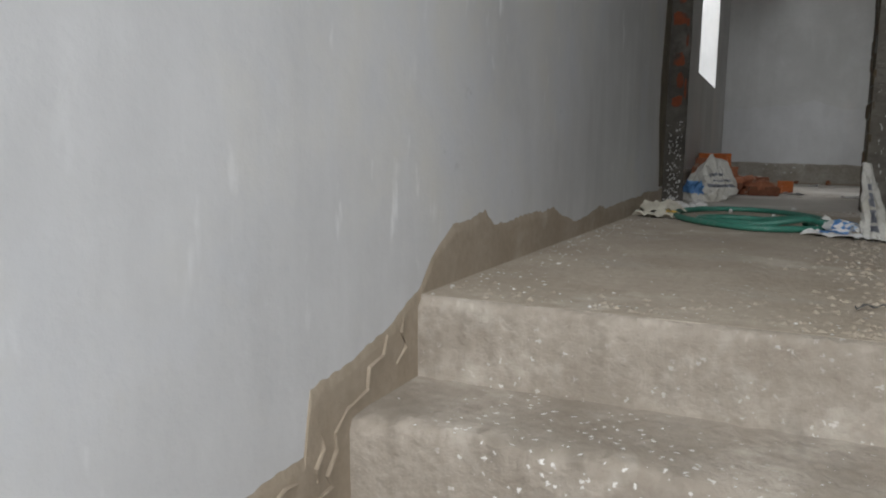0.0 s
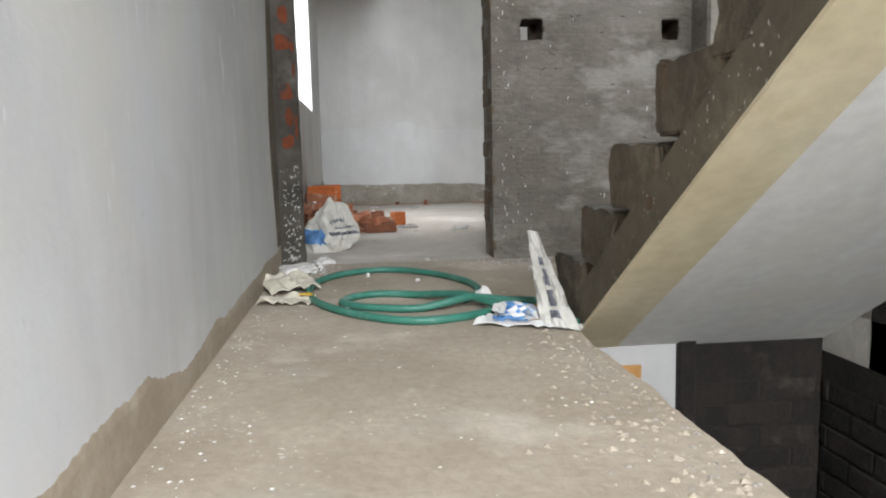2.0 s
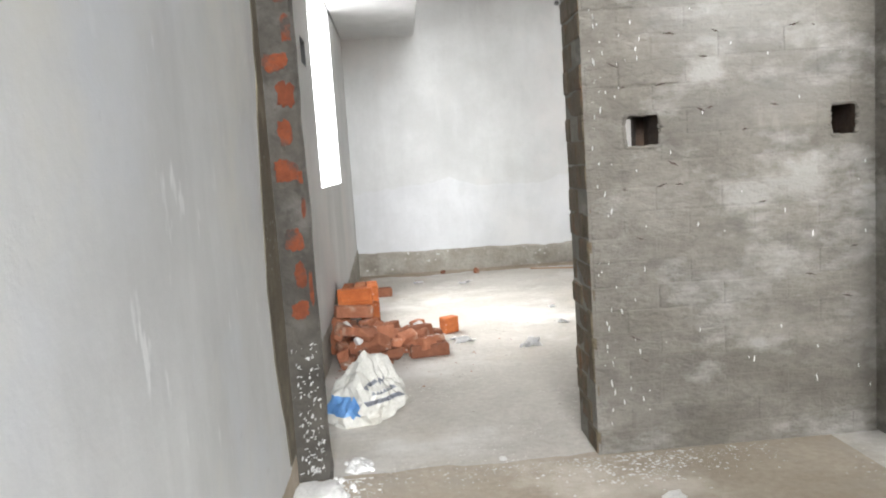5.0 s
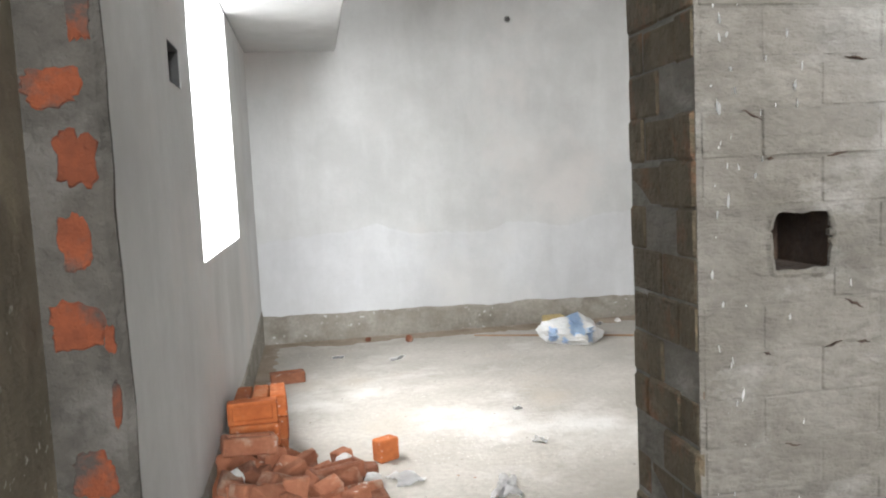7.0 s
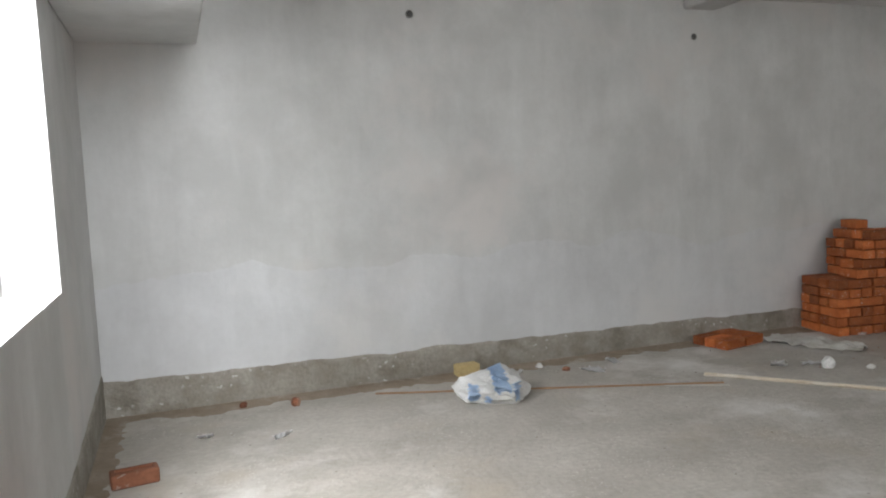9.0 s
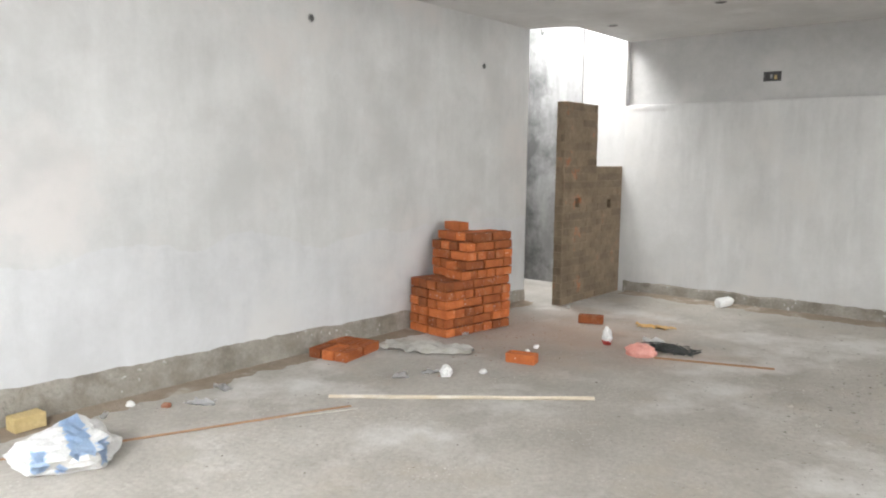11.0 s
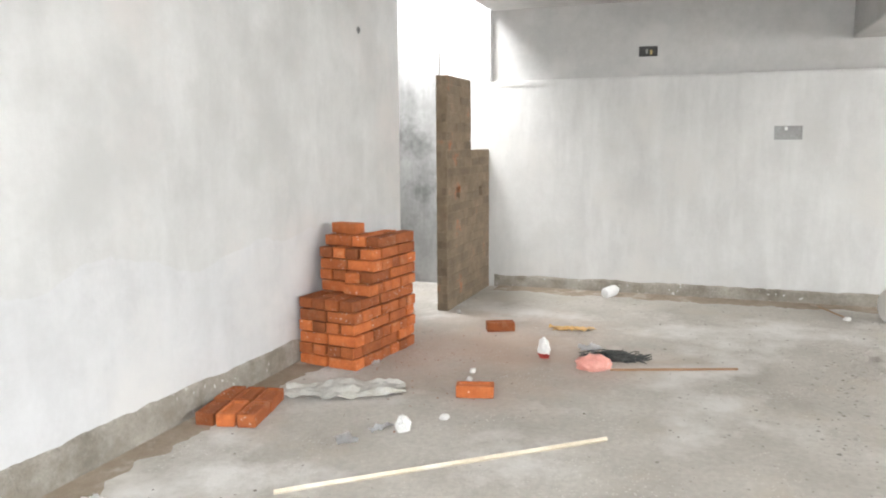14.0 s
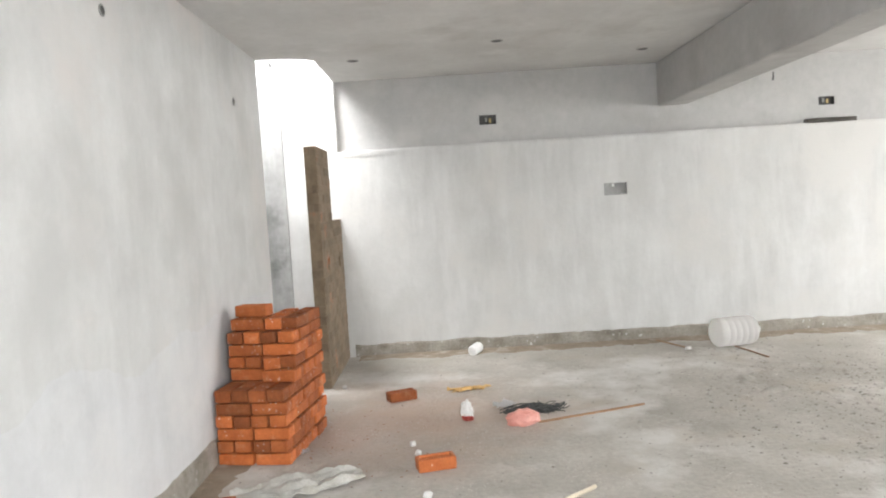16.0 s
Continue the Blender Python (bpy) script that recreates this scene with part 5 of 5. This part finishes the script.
grit("edge_rubble", 1000, 16, lambda q: (min(0.59, 0.60 - abs(q.gauss(0, 0.13))), 1.29 + 1.7 * q.random() ** 1.5), lambda x, y: -0.001, (0.003, 0.015), M_LANDING, "tan concrete crumbs along the broken landing edge")
grit("floor_clods", 650, 17, lambda q: (q.gauss(6.3, 0.8), q.gauss(5.3, 0.7)), lambda x, y: 0, (0.006, 0.030), M_FLOOR, "dusty clods of broken screed on the floor")

grit("floor_debris", 120, 23, lambda q: (q.uniform(2.4, 8.0), q.uniform(4.6, 9.3)), lambda x, y: 0, (0.003, 0.011), M_DEBRIS, "dark twigs, chips and dirt scattered on the floor")
grit("screed_flakes", 1500, 24, lambda q: (q.gauss(5.9, 0.9), q.gauss(5.2, 0.75)), lambda x, y: 0.004, (0.004, 0.017), M_DRYCEMENT, "pale flakes of broken screed")
grit("brick_crumbs", 420, 25, lambda q: (max(-0.4, q.gauss(-0.05, 0.25)), q.gauss(6.35, 0.3)) if q.random() < 0.6 else (q.gauss(5.5, 0.5), min(9.4, q.gauss(8.75, 0.35))), lambda x, y: 0, (0.002, 0.010), M_DUSTBRICK, "small red brick crumbs on the floor")


def swept_dirt(name, along_axis, u0, u1, wall, sign, width, seed, label):
    """A low ragged bank of dirt at the foot of a wall, thinning out over the floor."""
    n = int((u1 - u0) / 0.03)
    verts, faces = [], []
    for i in range(n + 1):
        u = u0 + (u1 - u0) * i / n
        w = width * (0.75 + 0.9 * wobble(u * 0.8, seed)) + 0.04 * abs(noise.noise((u * 23, seed, 2)))
        for j in range(7):
            d = max(0.03, w) * j / 6
            h = 0.011 * (1 - j / 6) ** 1.5 + 0.004 * noise.noise((u * 21, d * 21, seed)) * (1 - j / 6) - 0.0012 * (j == 6) + 0.0015
            verts.append((u, wall + sign * d, h) if along_axis == "x" else (wall + sign * d, u, h))
    for i in range(n):
        for j in range(6):
            a = i * 7 + j
            faces.append((a, a + 1, a + 8, a + 7))
    me = bpy.data.meshes.new(name)
    me.from_pydata(verts, [], faces)
    me.materials.append(M_DIRT)
    return tagged(new(name, me), label, "dirt", kind="stuff")


swept_dirt("wall_dirt", "x", XL + 0.012, 6.9, YB - 0.011, -1, 0.20, 71, "brown dirt swept against the foot of the long wall")
swept_dirt("wall_dirt", "y", 7.3, YB - 0.02, XL + 0.009, 1, 0.14, 72, "brown dirt at the foot of the window wall")
swept_dirt("wall_dirt", "y", 3.6, 9.0, XC - 0.011, -1, 0.26, 73, "brown dirt at the foot of the ledge wall")


def broken_screed(x0, x1, y0, y1, seed, height=0.022, material=M_FLOOR):
    """Low broken relief on the floor: lumps and flakes left where the screed has come up."""
    nx, ny = int((x1 - x0) / 0.016), int((y1 - y0) / 0.016)
    verts, faces = [], []
    for i in range(nx + 1):
        for j in range(ny + 1):
            x, y = x0 + (x1 - x0) * i / nx, y0 + (y1 - y0) * j / ny
            edge = min(1.0, 4 * min(i / nx, 1 - i / nx, j / ny, 1 - j / ny))
            h = noise.fractal((x * 7.5 + seed, y * 7.5, 0), 0.55, 2.1, 6) * 0.5 + noise.noise((x * 1.1, y * 1.1, seed)) * 0.55 + 0.12 * abs(noise.noise((x * 24, y * 24, seed)))
            verts.append((x, y, -0.012 + height * max(0.0, h) * edge * 1.6 + 0.003 * edge))
    for i in range(nx):
        for j in range(ny):
            a = i * (ny + 1) + j
            faces.append((a, a + ny + 1, a + ny + 2, a + 1))
    me = bpy.data.meshes.new("broken_screed")
    me.from_pydata(verts, [], faces)
    me.materials.append(material)
    me.polygons.foreach_set("use_smooth", [True] * len(me.polygons))
    return tagged(new("broken_screed", me), "rough broken concrete screed on the floor", "screed", kind="stuff")


broken_screed(3.4, 7.6, 3.8, 6.5, 2.0, 0.032)

# ---- brickwork of the doorway, the partition and the low screen wall, piece by piece ----
FACE = [brick_mesh("brick", 0.228, 0.022, 0.0825, M_BLOCK, False, 0.003, k + 50) for k in range(3)]
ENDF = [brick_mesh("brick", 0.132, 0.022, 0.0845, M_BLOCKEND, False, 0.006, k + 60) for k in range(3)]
PFACE = [brick_mesh("brick", 0.222, 0.022, 0.070, M_PANELBRICK, False, 0.004, k + 70) for k in range(3)]
rb = random.Random(21)


def clad(parent, meshes, place, u0, u1, z0, z1, course, holes, length=0.232, turn=0.0, jitter=0.002):
    """Bricks in running bond over a face; place(u, z) gives a piece's pose, and holes are left free."""
    k, z = 0, z0
    while z + course <= z1 + 0.001:
        u = u0 - (length / 2 if k % 2 else 0.0)
        while u < u1 - 0.01:
            a, b = max(u, u0), min(u + length, u1)
            spans = [(a, b)]
            for ha, hb, hc, hd in holes:
                if z + course - 0.008 > hc and z < hd:
                    nxt = []
                    for p, r in spans:
                        if hb <= p or ha >= r:
                            nxt.append((p, r))
                        else:
                            nxt += [(p, ha)] if ha - p > 0.012 else []
                            nxt += [(hb, r)] if r - hb > 0.012 else []
                    spans = nxt
            for p, r in spans:
                if r - p > 0.02:
                    m = place((p + r) / 2, z + 0.002, rb.uniform(-jitter, jitter))
                    piece("brick", rb.choice(meshes), parent, m @ Matrix.Diagonal(((r - p - 0.008) / (length - 0.010), 1, (rb.uniform(0.985, 1.04) if rb.random() < 0.8 else rb.uniform(0.93, 0.98)), 1)))
            u += length
        z += course
        k += 1


PX0, PX1 = 0.63, 1.67
HOLES = [(0.783, 0.905, 1.084, 1.195), (1.51, 1.607, 1.08, 1.19)]
part_wall = solo("wall_partition", cut_wall("y", YP + 0.0112, YP + 0.278, PX0 + 0.012, PX1, 0.001, 3.15, HOLES), M_BLOCK, "bare brick partition smeared with grey slurry and paint drips, with two square holes", "wall", kind="structure")
clad(part_wall, FACE, lambda u, z, j: pose(u, YP + 0.0205 + j, z, 0, 0, 0), PX0 + 0.02, PX1, 0.0, 3.1, 0.086, HOLES)
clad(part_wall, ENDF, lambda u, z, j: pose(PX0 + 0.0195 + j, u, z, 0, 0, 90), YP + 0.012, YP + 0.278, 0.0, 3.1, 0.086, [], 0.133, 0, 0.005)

for i, (a, b, c, d) in enumerate(HOLES):
    for nm, dims in (("hole_side", (a - 0.004, a + 0.004, c, d)), ("hole_side", (b - 0.004, b + 0.004, c, d)), ("hole_side", (a, b, c - 0.004, c + 0.004)), ("hole_side", (a, b, d - 0.004, d + 0.004))):
        part(nm, box_bm(dims[0], dims[1], YP + 0.02, YP + 0.255, dims[2], dims[3]), M_HOLE, part_wall)
    part("hole_back", box_bm(a + (0.088 if i == 0 else 0.0), b, YP + 0.17, YP + 0.225, c, d), M_HOLE, part_wall)
    rim = []
    for k in range(49):
        a0 = 2 * math.pi * k / 48
        cc, ss = math.cos(a0), math.sin(a0)
        f = (abs(cc) ** 7 + abs(ss) ** 7) ** (-1 / 7) * (1 + 0.07 * noise.noise((cc * 3, ss * 3, i * 4.0)))
        rim.append(((a + b) / 2 + cc * f * (b - a + 0.006) / 2, YP + 0.016, (c + d) / 2 + ss * f * (d - c + 0.006) / 2))
    part("broken_rim", tube(rim, lambda s, o=i: 0.0085 + 0.006 * noise.noise((s * 14, o * 3.0, 0)), 6), M_BLOCK, part_wall, "ragged mortar round the hole")

col = solo("column", box_bm(1.672, 1.895, 4.404, 4.78, 0.001, 3.15, bevel=0.008), M_BLOCK, "rough grey concrete column beside the partition", "column", kind="structure")
part("plaster_face", strip("x", 1.684, 1.890, 4.404, -0.006, lambda u: 0.012, lambda u: 3.14, 0.02), M_DRYCEMENT, col, "pale cement coat on the face of the column")
jb = bmesh.new()
rows = []
for i in range(61):
    z = 0.001 + 3.148 * i / 60
    w = 0.012 * wobble(z * 2.2, 12)
    rows.append([jb.verts.new(p) for p in ((XA, YP, z), (-0.318 + w, YP, z), (-0.306 + w, YP + 0.012, z), (-0.312 + w * 0.7, YP + 0.047, z), (XA - 0.2, YP + 0.05, z), (XA - 0.2, YP, z))])
for a, b in zip(rows, rows[1:]):
    for i in range(6):
        jb.faces.new((a[i], a[(i + 1) % 6], b[(i + 1) % 6], b[i]))
jb.faces.new(rows[0])
jb.faces.new(rows[-1][::-1])
jamb = solo("door_jamb", jb, M_DIMMORTAR, "rough grey mortar jamb with exposed orange bricks and paint splashes", "jamb", kind="structure")

sm = bmesh.new()
rows = []
for i in range(41):
    z = 0.11 + 3.03 * i / 40
    y = YP - 0.085 - 0.16 * min(1.0, max(0.0, (1.55 - z) / 0.7)) * min(1.0, z / 0.5) + 0.03 * wobble(z * 2, 31)
    rows.append([sm.verts.new(p) for p in ((XA, y, z), (XA + 0.003, y + 0.004, z), (XA + 0.003, YP, z), (XA, YP, z))])
for a, b in zip(rows, rows[1:]):
    for i in range(4):
        sm.faces.new((a[i], a[(i + 1) % 4], b[(i + 1) % 4], b[i]))
# Same mortar as the jamb, coloured lighter to offset grazing light on this face
part("mortar_smear", sm, M_WAIST, jamb, "dark mortar smeared over the edge of the stair wall")


def blotch(w, h, seed, material=M_DIMORANGE, name="exposed_brick", thick=0.0025):
    bm = bmesh.new()
    ring = []
    for k in range(40):
        a = 2 * math.pi * k / 40
        c, s = math.cos(a), math.sin(a)
        f = (abs(c) ** 3 + abs(s) ** 3) ** (-1 / 3) * (1 + 0.26 * noise.noise((c * 1.8, s * 1.8, seed)) + 0.22 * noise.noise((c * 5, s * 5, seed)) + 0.12 * noise.noise((c * 13, s * 13, seed)))
        ring.append((c * f * w / 2, s * f * h / 2))
    lo = [bm.verts.new((x, 0, z)) for x, z in ring]
    hi = [bm.verts.new((x * 0.93, -thick, z * 0.93)) for x, z in ring]
    bm.faces.new(hi)
    for k in range(40):
        bm.faces.new((lo[k], lo[(k + 1) % 40], hi[(k + 1) % 40], hi[k]))
    return mesh_of(name, bm, material)


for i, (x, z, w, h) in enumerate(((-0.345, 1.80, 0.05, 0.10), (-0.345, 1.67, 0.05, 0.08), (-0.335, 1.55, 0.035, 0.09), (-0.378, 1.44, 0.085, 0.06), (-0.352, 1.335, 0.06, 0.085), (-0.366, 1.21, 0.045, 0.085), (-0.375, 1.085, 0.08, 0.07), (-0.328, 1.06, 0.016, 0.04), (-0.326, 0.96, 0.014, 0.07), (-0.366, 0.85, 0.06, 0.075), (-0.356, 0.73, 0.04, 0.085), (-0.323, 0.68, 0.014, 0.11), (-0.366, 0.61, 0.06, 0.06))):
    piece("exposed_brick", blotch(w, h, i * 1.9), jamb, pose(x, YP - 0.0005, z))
SPLASH = []
for k in range(4):
    bm = bmesh.new()
    bmesh.ops.create_icosphere(bm, subdivisions=1, radius=1)
    for v in bm.verts:
        v.co += Vector(noise.noise_vector(v.co * 2 + Vector((k * 5, 0, 0)))) * 0.4
        v.co.y *= 0.25
    SPLASH.append(mesh_of("paint_splash", bm, M_CHALK))
for i in range(150):
    z = 0.03 + 0.46 * rb.random() ** 1.5
    s = rb.uniform(0.0012, 0.0042)
    piece("paint_splash", rb.choice(SPLASH), jamb, pose(min(-0.325, -0.362 + rb.gauss(0, 0.024)), YP - 0.001, z, 0, rb.uniform(0, 90), 0) @ Matrix.Diagonal((s * rb.uniform(0.5, 1.0), s * 0.6, s * rb.uniform(0.8, 3.4), 1)))
for i in range(140):
    u, z = rb.uniform(0.65, 1.65), rb.uniform(0.1, 2.0)
    if rb.random() < 0.72:
        u = 0.665 + abs(rb.gauss(0, 0.09))
    if any(a - 0.03 < u < b + 0.03 and c - 0.03 < z < d + 0.03 for a, b, c, d in HOLES):
        continue
    s = rb.uniform(0.0011, 0.0030)
    piece("paint_splash", rb.choice(SPLASH), part_wall, pose(u, YP + 0.0085, z, 0, rb.uniform(-12, 12), 0) @ Matrix.Diagonal((s, s, s * rb.uniform(1.0, 5.5), 1)))
# short open cracks along the joints
for i in range(26):
    u, z = rb.uniform(0.72, 1.60), 0.086 * rb.randint(3, 19) + rb.uniform(-0.004, 0.004)
    if any(a - 0.05 < u < b + 0.05 and c - 0.02 < z < d + 0.02 for a, b, c, d in HOLES):
        continue
    n = rb.uniform(0.012, 0.045)
    pts = [(u + n * (k / 5 - 0.5), YP + 0.0085, z - 0.35 * n * (k / 5) * (i % 3 - 0.6) + rb.uniform(-0.002, 0.002)) for k in range(6)]
    part("crack", tube(pts, lambda a: 0.0008 + 0.0022 * math.sin(math.pi * a) ** 2, 4), M_HOLE, part_wall)

# low screen wall before the shaft
SH = [(7.17, 7.26, 0.99, 1.085), (7.87, 7.95, 0.96, 1.055), (7.60, XC - 0.002, 1.41, 2.05)]
screen = solo("wall_screen", cut_wall("y", 9.112, 9.21, 6.932, XC - 0.002, 0.001, 2.05, SH), M_PANELBRICK, "unplastered half-height brick screen wall with a stepped top", "wall", kind="structure")
clad(screen, PFACE, lambda u, z, j: pose(u, 9.1195 + j, z), 6.94, XC - 0.004, 0.0, 2.05, 0.0788, SH)
SEND = [brick_mesh("brick", 0.098, 0.022, 0.070, M_PANELBRICK, False, 0.004, k + 80) for k in range(2)]
clad(screen, SEND, lambda u, z, j: pose(6.9395 + 2 * j, u, z, 0, 0, 90), 9.113, 9.209, 0.0, 2.05, 0.0788, [], 0.098, 0, 0.004)
LOWF = [brick_mesh("brick", 0.222, 0.022, 0.068, M_SHADEDBRICK, False, 0.004, k + 90) for k in range(3)]
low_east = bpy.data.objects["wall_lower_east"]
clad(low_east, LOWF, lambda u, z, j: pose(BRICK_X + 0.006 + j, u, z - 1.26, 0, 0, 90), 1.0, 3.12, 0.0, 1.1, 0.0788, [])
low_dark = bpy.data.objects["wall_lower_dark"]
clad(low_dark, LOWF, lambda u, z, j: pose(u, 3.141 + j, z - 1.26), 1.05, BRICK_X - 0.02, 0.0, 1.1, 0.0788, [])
# ---- outside ----
solo("ground", box_bm(-900, 900, -900, 900, -3.6, -3.4), M_EARTH, "bare earth outside the house", "ground", kind="structure")


# white overcast distance beyond the window, with a neighbouring block in front of it
def glow(name, colour, strength):
    m = bpy.data.materials.new(name)
    m.use_nodes = True
    bs = m.node_tree.nodes["Principled BSDF"]
    bs.inputs["Base Color"].default_value = (*colour, 1)
    bs.inputs["Emission Color"].default_value = (*colour, 1)
    bs.inputs["Emission Strength"].default_value = strength
    return m


solo("backdrop", box_bm(-140, -0.5, 80, 80.2, -3.4, 70), glow("overcast_white", (1, 1, 1), 3.0), "white overcast sky beyond the window", "sky", kind="structure")
hb = thing("neighbour_building", "slate-blue neighbouring block with white barred balconies and a yellow board", "building", at=(-13.35, 60, -3.4))
part("wall", box_bm(-3.0, 1.1, 0.6, 6.0, 0, 6.6), M_FACADE, hb)
part("roof_edge", box_bm(-3.2, 1.2, 0.2, 6.0, 6.601, 7.1, bevel=0.04), M_GREYBOX, hb, "grey concrete roof edge")
part("board", box_bm(-0.6, 1.05, 0.45, 0.598, 4.6, 5.7, bevel=0.03), M_YELLOWPRINT, hb, "yellow sign board")
for z in (0.9, 2.2, 3.5):
    part("balcony_rail", box_bm(-2.9, 1.05, 0.30, 0.40, z + 0.70, z + 0.90, bevel=0.02), M_WHITEPLASTIC, hb)
    part("balcony_slab", box_bm(-2.9, 1.05, 0.25, 0.598, z - 0.2, z, bevel=0.02), M_WHITEPLASTIC, hb)
    for i in range(9):
        part("bar", box_bm(-2.85 + 0.48 * i, -2.77 + 0.48 * i, 0.31, 0.39, z + 0.001, z + 0.699), M_WHITEPLASTIC, hb)
